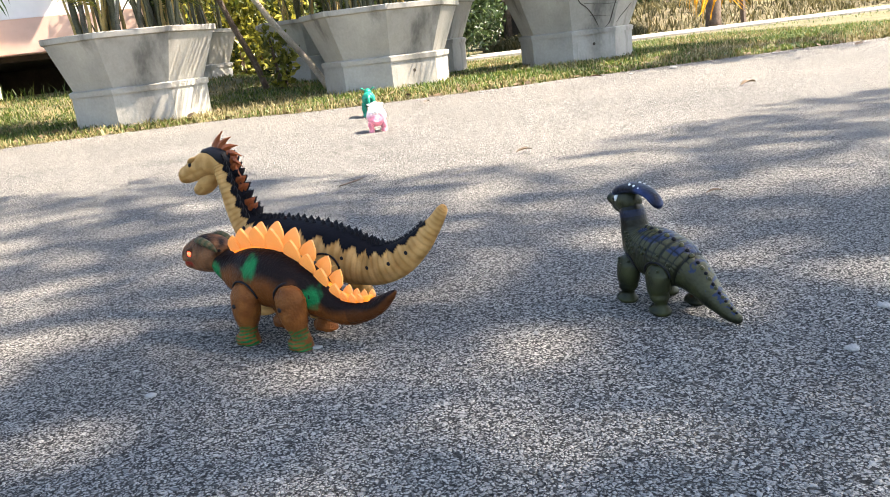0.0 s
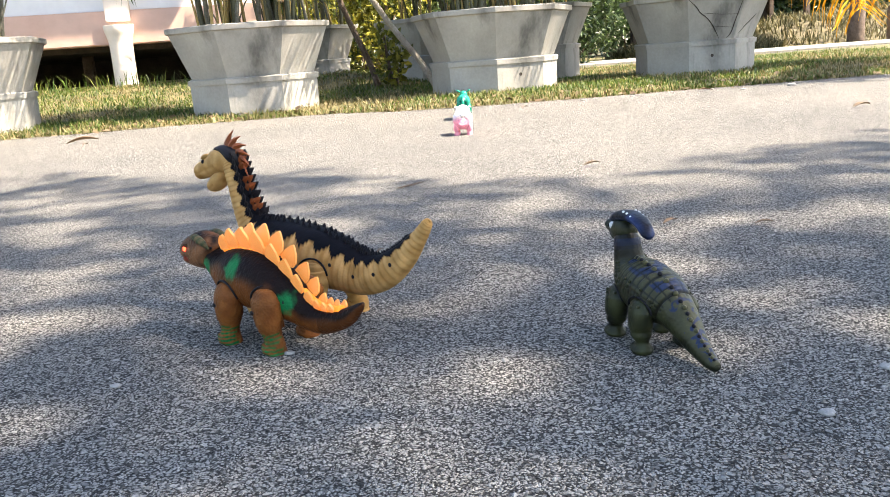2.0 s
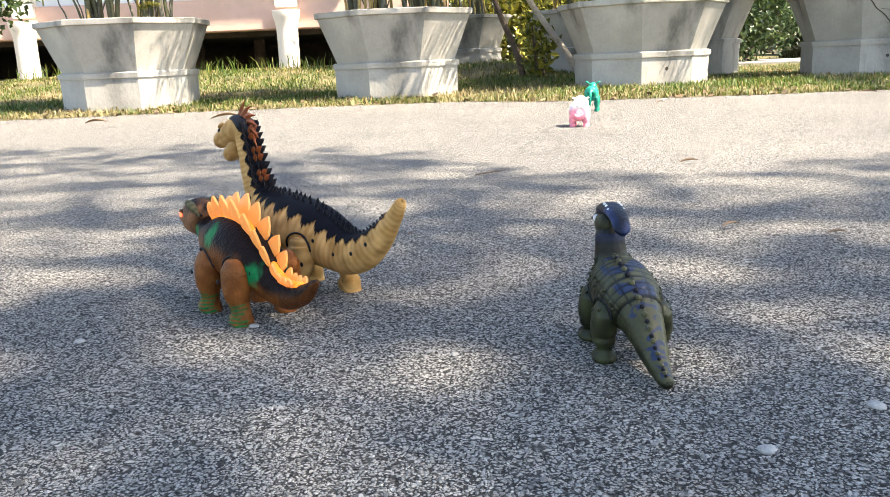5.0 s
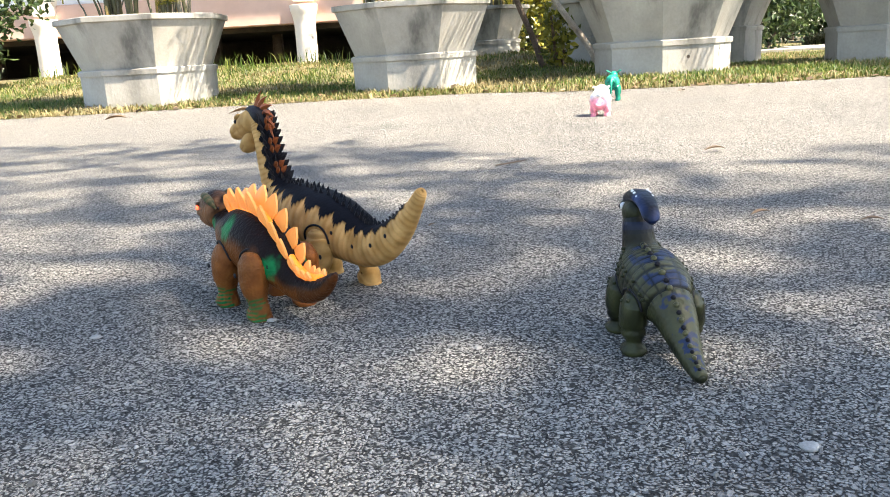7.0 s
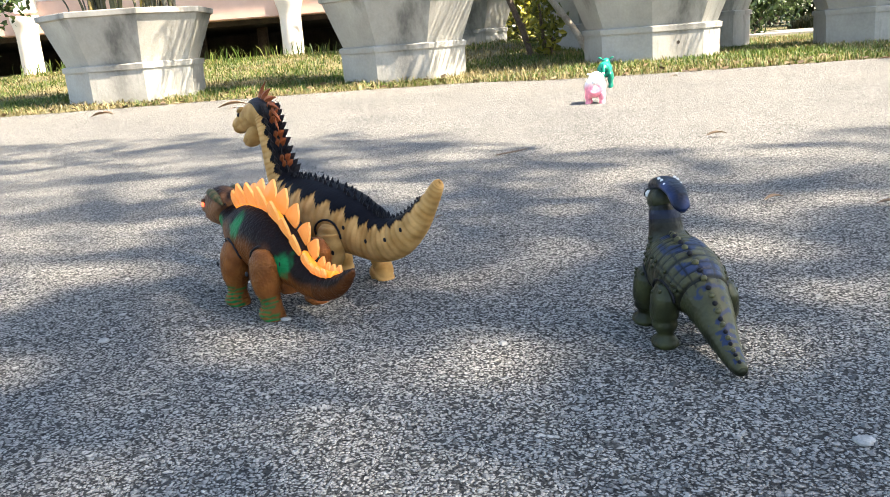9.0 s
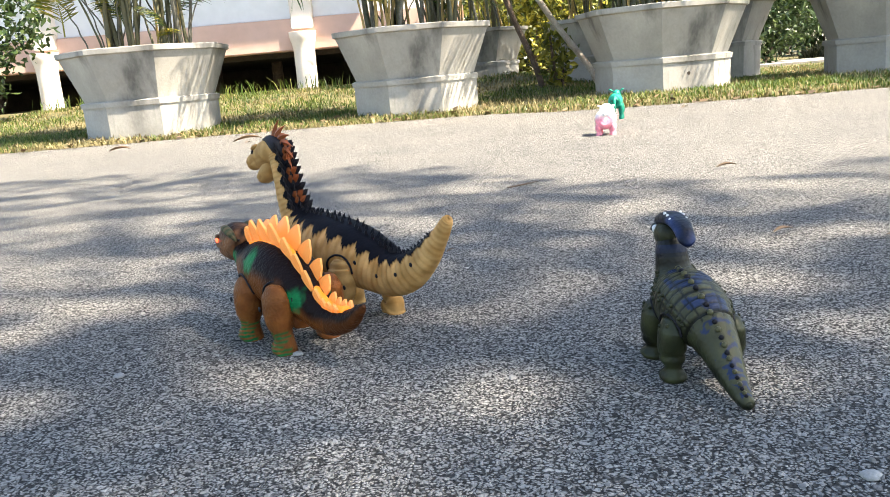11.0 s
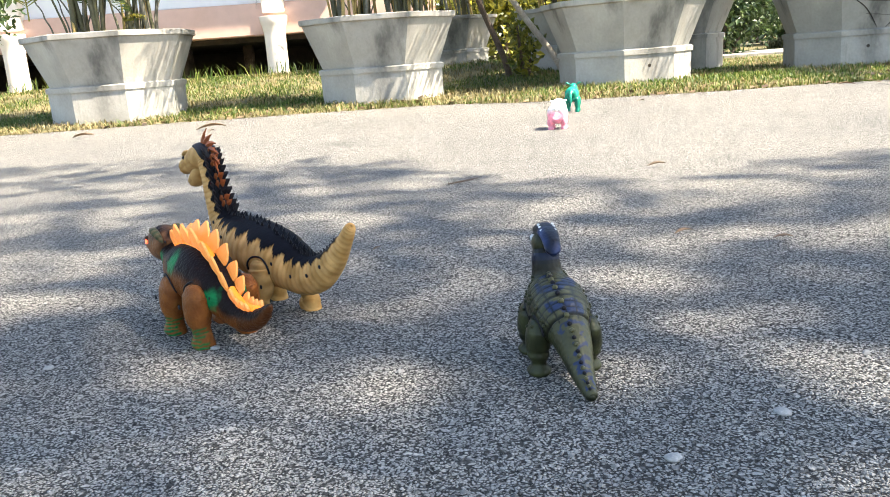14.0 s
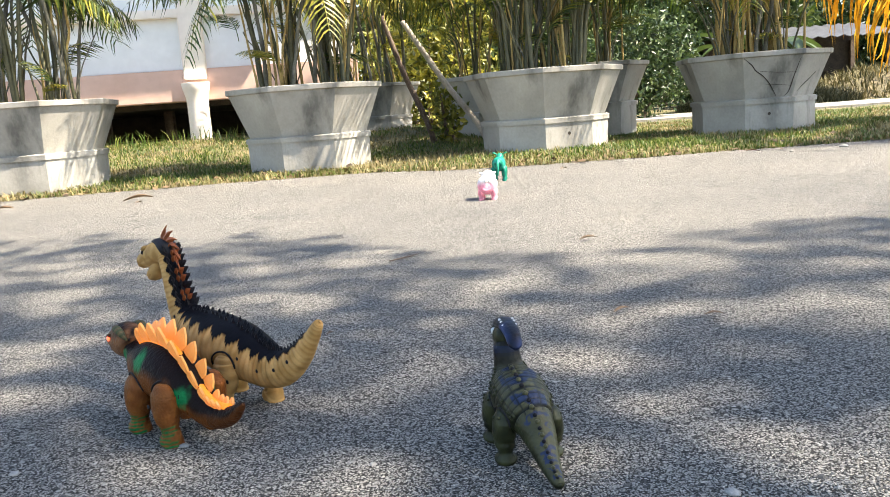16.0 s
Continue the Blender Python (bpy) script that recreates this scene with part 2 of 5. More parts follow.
def piece(name, mesh, parent=None, m=None, label=""):
    ob = new(name, mesh)
    ob.parent = parent
    if m is not None:
        ob.matrix_basis = m
    return tagged(ob, label)


def thing(name, label, category, m, group=""):
    ob = new(name)
    ob.empty_display_size = 0.05
    ob.matrix_basis = m
    return tagged(ob, label, category, group)


def box(bm, lo, hi, bevel=0.0):
    r = bmesh.ops.create_cube(bm, size=1)
    vs = r["verts"]
    for v in vs:
        v.co = Vector([lo[i] + (v.co[i] + 0.5) * (hi[i] - lo[i]) for i in range(3)])
    if bevel:
        es = list({e for v in vs for e in v.link_edges})
        bmesh.ops.bevel(bm, geom=es, offset=bevel, segments=2, affect="EDGES")


def catmull(ctrl, n):
    c = np.array(ctrl, float)
    out = []
    for i in range(len(c) - 1):
        p0, p1, p2, p3 = c[max(i - 1, 0)], c[i], c[i + 1], c[min(i + 2, len(c) - 1)]
        k = n // (len(c) - 1)
        for u in np.linspace(0, 1, k, endpoint=False):
            out.append(0.5 * (2 * p1 + (p2 - p0) * u + (2 * p0 - 5 * p1 + 4 * p2 - p3) * u * u + (3 * p1 - p0 - 3 * p2 + p3) * u ** 3))
    out.append(c[-1])
    return np.array(out)


def loft(name, ctrl, material, n=60, m=24, fn=None, side=(0, 1, 0)):
    """A rounded body round a spine; ctrl rows are x, y, z, half width, half height. fn(s, angle, p) gives relief and paint."""
    c = catmull(ctrl, n)
    k = len(c)
    tan = np.gradient(c[:, :3], axis=0)
    tan /= np.linalg.norm(tan, axis=1)[:, None] + 1e-12
    verts, cols, faces = [], [], []
    sv = Vector(side)
    for i in range(k):
        t = Vector(tan[i])
        s = (sv - sv.dot(t) * t).normalized()
        u = t.cross(s)
        p, a, b = Vector(c[i, :3]), max(c[i, 3], 1e-4), max(c[i, 4], 1e-4)
        for j in range(m):
            th = 2 * math.pi * j / m
            d = s * math.cos(th) * a + u * math.sin(th) * b
            q = p + d
            h, col = fn(i / (k - 1), th, q) if fn else (0, (0.5, 0.5, 0.5))
            verts.append(q + d.normalized() * h)
            cols.extend((*col, 1))
    for i in range(k - 1):
        for j in range(m):
            faces.append((i * m + j, i * m + (j + 1) % m, (i + 1) * m + (j + 1) % m, (i + 1) * m + j))
    faces += [tuple(range(m))[::-1], tuple((k - 1) * m + j for j in range(m))]
    me = mesh_of(name, verts, faces, material, True)
    at = me.color_attributes.new("paint", "FLOAT_COLOR", "POINT")
    at.data.foreach_set("color", cols)
    return me


def tube(name, pts, radii, material, m=8):
    return loft(name, [(*p, r, r) for p, r in zip(pts, radii)], material, max(len(pts) * 3, 6), m,
                side=(0, 1, 0) if abs(pts[-1][1] - pts[0][1]) < 0.9 * math.dist(pts[0], pts[-1]) else (1, 0, 0))


def lerp3(a, b, f):
    f = min(max(f, 0), 1)
    return tuple(a[i] + (b[i] - a[i]) * f for i in range(3))


def nz(p, scale, off=0.0):
    return noise.noise(Vector(p) * scale + Vector((off, off * 1.7, off * 0.3)))


# ---- ground, lawn and path ----
def edge_y(x):
    """Where the road ends and the verge begins."""
    base = np.interp(x, [-30, -2.3, -1.2, -0.25, 0.4, 0.85, 1.45, 2.5, 3.3, 5.4, 12, 30], [5.2, 5.33, 5.42, 5.4, 5.28, 4.96, 4.82, 4.76, 4.7, 4.5, 2.8, -4])
    return float(base + 0.05 * nz((x, 0, 0), 2.3) + 0.03 * nz((x, 3, 0), 7) + 0.045 * nz((x, 9, 0), 19))


def rise(x, o):
    """The lawn climbs gently towards the house."""
    u, w = min(max((o - 1.2) / 2.8, 0), 1), min(max((1.9 - x) / 1.2, 0), 1)
    return 0.18 * u * u * (3 - 2 * u) * w


def lip(o):
    """Height of the soil behind the road edge."""
    return float(np.interp(o, [0.0, 0.05, 0.15, 0.35, 0.7], [0.002, 0.006, 0.014, 0.026, 0.034]))


def build_ground():
    v = [(-600, -600, 0), (600, -600, 0), (600, 900, 0), (-600, 900, 0)]
    g = new("ground", mesh_of("ground", v, [(0, 1, 2, 3)], ASPHALT))
    tagged(g, "worn grey asphalt with pale stone chips", "road", kind="structure")
    verts, faces = [], []
    xs = np.concatenate([np.linspace(-30, -4, 40), np.linspace(-3.9, 6, 480), np.linspace(6.2, 30, 60)])
    offs = [0.0, 0.05, 0.15, 0.35, 0.7, 1.2, 1.6, 2.0, 2.5, 3, 3.5, 4.2, 5, 9, 20, 60, 300]
    for x in xs:
        e = edge_y(x)
        for k, o in enumerate(offs):
            z = lip(o) + (0.012 * nz((x, e + o, 0), 3) if 0 < k < 13 else 0) + rise(x, o)
            verts.append((x * (1 + max(o - 5, 0) * 0.05), e + o, z))
    w = len(offs)
    for i in range(len(xs) - 1):
        for k in range(w - 1):
            faces.append((i * w + k, (i + 1) * w + k, (i + 1) * w + k + 1, i * w + k + 1))
    tagged(new("lawn", mesh_of("lawn", verts, faces, LAWN, True)), "patchy lawn soil with dry and green grass beside the road", "lawn", kind="structure")
    bm = bmesh.new()
    vs = [bm.verts.new(p) for p in ((2.3, 10.3, 0.06), (30, 8.2, 0.06), (30, 10.6, 0.06), (2.0, 12.2, 0.06))]
    f = bm.faces.new(vs)
    r = bmesh.ops.extrude_face_region(bm, geom=[f])
    for q in r["geom"]:
        if isinstance(q, bmesh.types.BMVert):
            q.co.z -= 0.05
    bmesh.ops.recalc_face_normals(bm, faces=bm.faces)
    ob = part("concrete_path", bm, PATH_MAT, None)
    tagged(ob, "pale sunlit concrete path across the lawn", "path", kind="structure")


def blades(name, label, spots, material, hmin, hmax, wide, seed, bend=0.5):
    rng = np.random.default_rng(seed)
    verts, faces = [], []
    for x, y, z in spots:
        a, h, w = rng.uniform(0, 6.283), rng.uniform(hmin, hmax), rng.uniform(0.6, 1.3) * wide
        b = rng.uniform(0.1, bend) * h
        dx, dy = math.cos(a), math.sin(a)
        k = len(verts)
        verts += [(x - dy * w, y + dx * w, z), (x + dy * w, y - dx * w, z),
                  (x + dx * b * 0.35 + dy * w * 0.8, y + dy * b * 0.35 - dx * w * 0.8, z + h * 0.6), (x + dx * b * 0.35 - dy * w * 0.8, y + dy * b * 0.35 + dx * w * 0.8, z + h * 0.6),
                  (x + dx * b, y + dy * b, z + h)]
        faces += [(k, k + 1, k + 2, k + 3), (k + 3, k + 2, k + 4)]
    return tagged(new(name, mesh_of(name, verts, faces, material)), label, "grass", kind="stuff")


def build_grass():
    rng = np.random.default_rng(3)
    green, dry, tall = [], [], []
    for _ in range(125000):
        x = rng.uniform(-4.5, 6.5)
        o = rng.uniform(0.0, 1) ** 1.6 * 4.6
        y = edge_y(x) + o
        d = nz((x, y, 0), 1.1) + 0.6 * nz((x, y, 5), 3.2)
        bare = max(0.0, 1 - o / 0.5) * 0.75
        if x > 2.2:
            bare *= 0.35
        if rng.random() < bare or d < -0.3:
            if rng.random() < 0.35:
                dry.append((x, y, lip(o) - 0.006 + rise(x, o)))
            continue
        (green if d + rng.normal() * 0.25 > -0.18 else dry).append((x, y, lip(o) - 0.006 + rise(x, o)))
    for _ in range(5000):
        x, y = rng.uniform(2, 14), rng.uniform(8, 16)
        green.append((x, y, 0.03))
    for _ in range(420):
        x = rng.uniform(-4.5, 0.4)
        tall.append((x, rng.uniform(9.0, 10.0), 0.03 + rise(x, 4.0)))
    near = [q for q in green if q[1] - edge_y(q[0]) < 0.45]
    rest = [q for q in green if q[1] - edge_y(q[0]) >= 0.45]
    blades("grass_edge", "low trodden green grass along the road edge", near, GRASS, 0.010, 0.04, 0.0034, 6, 1.5)
    blades("grass_green", "short green grass on the verge", rest, GRASS, 0.012, 0.048, 0.0036, 1, 1.1)
    blades("grass_dry", "short dry straw-coloured grass on the verge", dry, DRY, 0.012, 0.05, 0.004, 2, 1.2)
    blades("grass_tall", "tall arching grass in front of the dark crawl space", tall, GRASS, 0.05, 0.19, 0.006, 4, 0.9)


# ---- planters ----
PLANTERS = [(-1.99, 5.98, 251.0, 0.020), (-0.12, 6.08, 249.0, 0.012), (1.60, 6.02, 258.0, 0.010), (3.33, 6.30, 238.0, 0.030), (0.38, 9.20, 250.0, 0.10), (1.56, 8.20, 246.0, 0.07), (2.25, 7.30, 252.0, 0.08)]
POT = Matrix.Diagonal((1.025, 1.025, 1.05, 1))


def ring(R, z, n=8, jitter=0.0, rng=None):
    return [(R * math.cos(2 * math.pi * k / n), R * math.sin(2 * math.pi * k / n), z) for k in range(n)]


def prism(rings):
    bm = bmesh.new()
    rows = [[bm.verts.new(p) for p in r] for r in rings]
    n = len(rows[0])
    for a, b in zip(rows, rows[1:]):
        for k in range(n):
            bm.faces.new((a[k], a[(k + 1) % n], b[(k + 1) % n], b[k]))
    bm.faces.new(rows[0][::-1])
    bm.faces.new(rows[-1])
    return bm


def soften(bm, w, seg=2):
    es = [e for e in bm.edges if len(e.link_faces) == 2 and e.calc_face_angle(0) > 0.35]
    bmesh.ops.bevel(bm, geom=es, offset=w, segments=seg, affect="EDGES")


def build_planter(x, y, deg, z, cracked=False):
    pot = thing("planter", "octagonal pale grey weathered concrete planter standing on the grass" if not cracked else
                "octagonal grey concrete planter with long dark cracks", "planter", pose(x, y, z, 0, 0, deg) @ POT, "concrete planters")
    bm = prism([ring(0.444, -0.03), ring(0.448, 0.205)])
    soften(bm, 0.006)
    part("base", bm, CONCRETE, pot)
    bm = prism([ring(0.458, 0.202), ring(0.461, 0.232), ring(0.44, 0.24)])
    soften(bm, 0.004)
    part("ledge", bm, CONCRETE, pot)
    bm = prism([ring(0.428, 0.236), ring(0.548, 0.522), ring(0.50, 0.526), ring(0.46, 0.48)])
    soften(bm, 0.005)
    part("bowl", bm, CONCRETE, pot)
    bm = prism([ring(0.553, 0.520), ring(0.566, 0.526), ring(0.568, 0.554), ring(0.562, 0.559), ring(0.505, 0.561), ring(0.50, 0.515)])
    soften(bm, 0.004)
    part("rim", bm, CONCRETE, pot)
    bm = prism([ring(0.495, 0.47), ring(0.495, 0.535)])
    part("soil", bm, SOIL, pot, "dry brown soil")
    # a dark disc stands in for the unlit inside of the hole
    hole = mesh_of("drain_hole", [(0.011 * math.cos(a), 0.0, 0.011 * math.sin(a)) for a in np.linspace(0, 6.283, 13)[:-1]]
                   + [(0.011 * math.cos(a), 0.012, 0.011 * math.sin(a)) for a in np.linspace(0, 6.283, 13)[:-1]],
                   [tuple(range(12))] + [(k, (k + 1) % 12, 12 + (k + 1) % 12, 12 + k) for k in range(12)], DARK_FILL)
    a = 22.5
    if x > 0.5:
        piece("drain_hole", hole, pot, pose(0.414 * math.cos(radians(a)), 0.414 * math.sin(radians(a)), 0.13, 0, 0, a + 90), "small dark round drain hole")
    if cracked:
        for path_pts in ([(0.02, 0.518), (0.15, 0.47), (0.22, 0.43), (0.36, 0.39), (0.50, 0.33), (0.66, 0.245)], [(0.97, 0.50), (0.93, 0.38), (0.90, 0.28), (0.82, 0.245)], [(1.7, 0.40), (1.5, 0.35), (1.35, 0.32), (1.15, 0.27)], [(0.30, 0.425), (0.62, 0.41), (0.97, 0.405)], [(0.42, 0.335), (0.7, 0.325), (0.92, 0.315)]):
            pts = []
            for f, z in path_pts:
                k, u = int(f), f % 1
                R = 0.428 + (z - 0.236) / 0.286 * 0.12 + 0.001
                p0, p1 = [Vector((R * math.cos(radians(45 * q)), R * math.sin(radians(45 * q)), z)) for q in (k, k + 1)]
                pts.append(tuple(p0.lerp(p1, u)))
            piece("crack", tube("crack", pts, [0.0015] + [0.0035 if len(pts) > 3 else 0.0014] * (len(pts) - 2) + [0.001], DARK_FILL, 6), pot, label="dark crack in the concrete")
    return pot


# ---- palms ----
def frond_mesh(name, length, droop, leaf, n, material, seed, stem=0.2):
    """A feather palm leaf along +x that arches down; leaflets on both sides."""
    rng = np.random.default_rng(seed)
    verts, faces = [], []

    def at(u):
        return np.array([length * (u - 0.16 * droop * u ** 2.4), 0.0, length * (0.34 * u - droop * 0.75 * u ** 2.2)])
    def rib(u, w):
        p = at(u)
        k = len(verts)
        verts.extend([tuple(p + (0, w, 0)), tuple(p + (0, -w, 0)), tuple(p + (0, 0, w * 1.4))])
        return k
    prev = rib(0, 0.009)
    for u in np.linspace(0.06, 1, 16):
        k = rib(u, 0.009 * (1 - 0.8 * u))
        for a, b in ((0, 1), (1, 2), (2, 0)):
            faces.append((prev + a, prev + b, k + b, k + a))
        prev = k
    for u in np.linspace(stem, 0.99, n):
        p, t = at(u), at(min(u + 0.02, 1.02)) - at(u)
        t /= np.linalg.norm(t)
        up = np.cross(t, (0, 1, 0)) * -1
        L = leaf * (0.45 + 0.75 * math.sin(math.pi * min(1, 0.12 + 0.86 * u)) ** 0.8) * rng.uniform(0.85, 1.1)
        for sgn in (-1, 1):
            lean = rng.uniform(0.45, 0.75)
            d = np.array([0, sgn, 0]) * (1 - 0.25 * lean) + t * lean + up * rng.uniform(0.05, 0.35)
            d /= np.linalg.norm(d)
            w = t * 0.0085
            q1 = p + d * L * 0.45 + (0, 0, -0.02 * L)
            q2 = p + d * L * 0.8 + np.array((0, 0, -0.22 * L * rng.uniform(0.5, 1.4)))
            q3 = p + d * L * 0.98 + np.array((0, 0, -0.48 * L * rng.uniform(0.5, 1.4)))
            k = len(verts)
            verts.extend([tuple(p - w * 0.5), tuple(p + w * 0.5), tuple(q1 + w), tuple(q1 - w), tuple(q2 + w * 0.8), tuple(q2 - w * 0.8), tuple(q3)])
            faces.extend([(k, k + 1, k + 2, k + 3), (k + 3, k + 2, k + 4, k + 5), (k + 5, k + 4, k + 6)])
    return mesh_of(name, verts, faces, material)


FRONDS = [frond_mesh("frond", L, d, lf, n, FROND, sd) for L, d, lf, n, sd in ((0.85, 0.9, 0.24, 30, 1), (1.0, 1.15, 0.26, 34, 2), (0.7, 0.7, 0.22, 26, 3), (0.95, 1.45, 0.24, 32, 4))]
FRONDS_LIME = [frond_mesh("frond", L, d, lf, n, FROND_LIME, sd) for L, d, lf, n, sd in ((0.8, 1.1, 0.24, 28, 5), (0.7, 1.4, 0.2, 26, 6))]
FRONDS_YELLOW = [frond_mesh("frond", 1.25, 1.35, 0.36, 60, FROND_YELLOW, 7)]


def cane_mesh(h, lean, r, material, seed):
    rng = np.random.default_rng(seed)
    pts, rad = [], []
    for u in np.linspace(0, 1, 9):
        pts.append((lean * u ** 1.5 + 0.01 * rng.normal() * u, 0.01 * rng.normal() * u, h * u))
        rad.append(0.74 * r * (1 - 0.35 * u) * (1.15 if int(u * 8) % 2 else 1.0))
    return loft("cane", [(*p, q, q) for p, q in zip(pts, rad)], material, 32, 8)


CANES = [cane_mesh(h, l, r, mt, sd) for h, l, r, mt, sd in ((0.95, 0.10, 0.016, CANE_GREEN, 1), (1.15, 0.22, 0.019, CANE_GREY, 2), (0.85, 0.16, 0.012, CANE_TAN, 3),
                                                           (1.25, 0.12, 0.024, CANE_GREEN, 4), (0.75, 0.28, 0.010, CANE_GREEN, 5), (1.0, 0.10, 0.013, CANE_TAN, 6), (0.5, 0.22, 0.007, CANE_GREY, 7))]


def build_palm(x, y, z0, seed, canes, lime, yellow=0, spread=0.26, weights=None):
    """A clump of many slim canes with arching feather leaves, rooted in the planter's soil."""
    rng = random.Random(seed)
    palm = thing("areca_palm", "clump of areca palm canes with arching feathery leaves", "palm", pose(x, y, z0), "potted palms")
    for k in range(canes):
        side = -0.17 if k % 2 else 0.19
        cx, cy, a = side + rng.gauss(0, spread * 0.34), rng.gauss(0, 0.09), rng.uniform(0, 360)
        if rng.random() < 0.55:
            a = (180 if cx < side else 0) + rng.uniform(-60, 60)
        cy = max(min(cy, 0.3), -0.3)
        cx = max(min(cx, 0.4), -0.4)
        i = rng.choices(range(7), weights or (5, 3, 4, 3, 3, 3, 3))[0]
        s = rng.uniform(0.8, 1.2)
        piece("cane", CANES[i], palm, pose(cx, cy, -0.01, rng.uniform(-5, 5), rng.uniform(-4, 5), a) @ Matrix.Diagonal((s, s, rng.uniform(0.85, 1.25), 1)))
    for k in range(52):
        a = rng.uniform(0, 360)
        z = rng.uniform(0.62, 1.5)
        r = rng.uniform(0.0, 0.25)
        mesh = rng.choice(FRONDS_LIME if rng.random() < lime else FRONDS)
        s = rng.uniform(0.75, 1.1)
        piece("frond", mesh, palm, pose(r * math.cos(radians(a)), 0.6 * r * math.sin(radians(a)), z, rng.uniform(-15, 15), -rng.uniform(5, 50), a) @ Matrix.Scale(s, 4))
    for k in range(9):
        a = rng.uniform(0, 360)
        mesh = rng.choice(FRONDS_LIME if rng.random() < lime + 0.15 else FRONDS)
        piece("frond", mesh, palm, pose(rng.gauss(0, 0.2), rng.gauss(0, 0.1), rng.uniform(0.02, 0.5), rng.uniform(-25, 25), -rng.uniform(45, 80), a) @ Matrix.Scale(rng.uniform(0.3, 0.6), 4))
    for k in range(yellow):
        a = -25 - 14 * k
        piece("frond", FRONDS_YELLOW[0], palm, pose(0.15 + 0.06 * k, -0.15, 0.62 + 0.1 * k, rng.uniform(-10, 10), -14, 20 - 16 * k) @ Matrix.Scale(1.35, 4), label="yellowed drooping palm leaf")
    return palm


# ---- leaf clouds, trees, bushes ----
def leaf_cloud(rng, blobs, n, size, aspect=2.0):
    """Many small folded leaves in uneven clumps; blobs are x, y, z, radius."""
    verts, faces = [], []
    tot = sum(b[3] ** 2 for b in blobs)
    for bx, by, bz, R in blobs:
        for _ in range(int(n * R * R / tot)):
            d = rng.normal(size=3)
            d /= np.linalg.norm(d)
            p = np.array([bx, by, bz]) + d * R * rng.uniform(0.55, 1.06) * (1 + 0.25 * nz(d * 2, 1, bx))
            a, b = rng.normal(size=3), rng.normal(size=3)
            a /= np.linalg.norm(a)
            b = np.cross(a, b)
            b /= np.linalg.norm(b)
            L = size * rng.uniform(0.6, 1.3)
            w = L / aspect
            c = np.cross(a, b) * w * 0.3
            k = len(verts)
            verts += [tuple(p), tuple(p + a * L * 0.5 + b * w * 0.5 + c), tuple(p + a * L), tuple(p + a * L * 0.5 - b * w * 0.5 + c)]
            faces += [(k, k + 1, k + 2), (k, k + 2, k + 3)]
    return verts, faces


def build_tree(name, label, x, y, h, trunk_r, blobs, n, size, leaf_mat, bark, seed, limbs=5, aspect=2.0):
    rng = np.random.default_rng(seed)
    t = thing(name, label, "tree", pose(x, y, 0.0))
    pts = [(0, 0, -0.05), (0.02, 0, h * 0.3), (-0.03, 0.03, h * 0.65), (0.05, 0, h)]
    piece("trunk", tube("trunk", pts, [trunk_r * 1.25, trunk_r, trunk_r * 0.8, trunk_r * 0.5], bark, 12), t)
    for k in range(limbs):
        b = blobs[k % len(blobs)]
        z0 = h * (0.45 + 0.5 * k / max(limbs, 1))
        pts = [(0, 0, z0), (b[0] * 0.35, b[1] * 0.35, z0 + (b[2] - z0) * 0.5), (b[0] * 0.9, b[1] * 0.9, b[2])]
        piece("limb", tube("limb", pts, [trunk_r * 0.5, trunk_r * 0.32, trunk_r * 0.12], bark, 8), t)
    v, f = leaf_cloud(rng, blobs, n, size, aspect)
    piece("crown", mesh_of("crown", v, f, leaf_mat), t)
    return t


def build_bush(label, x, y, blobs, n, size, mat, seed, aspect=1.8):
    rng = np.random.default_rng(seed)
    b = thing("bush", label, "bush", pose(x, y, 0.0))
    for k, q in enumerate(blobs[:5]):
        piece("stem", tube("stem", [(q[0] * 0.2, q[1] * 0.2, -0.02), (q[0] * 0.6, q[1] * 0.6, q[2] * 0.5), (q[0], q[1], q[2])], [0.025, 0.018, 0.006], BARK, 7), b)
    v, f = leaf_cloud(rng, blobs, n, size, aspect)
    piece("foliage", mesh_of("foliage", v, f, mat), b)
    return b


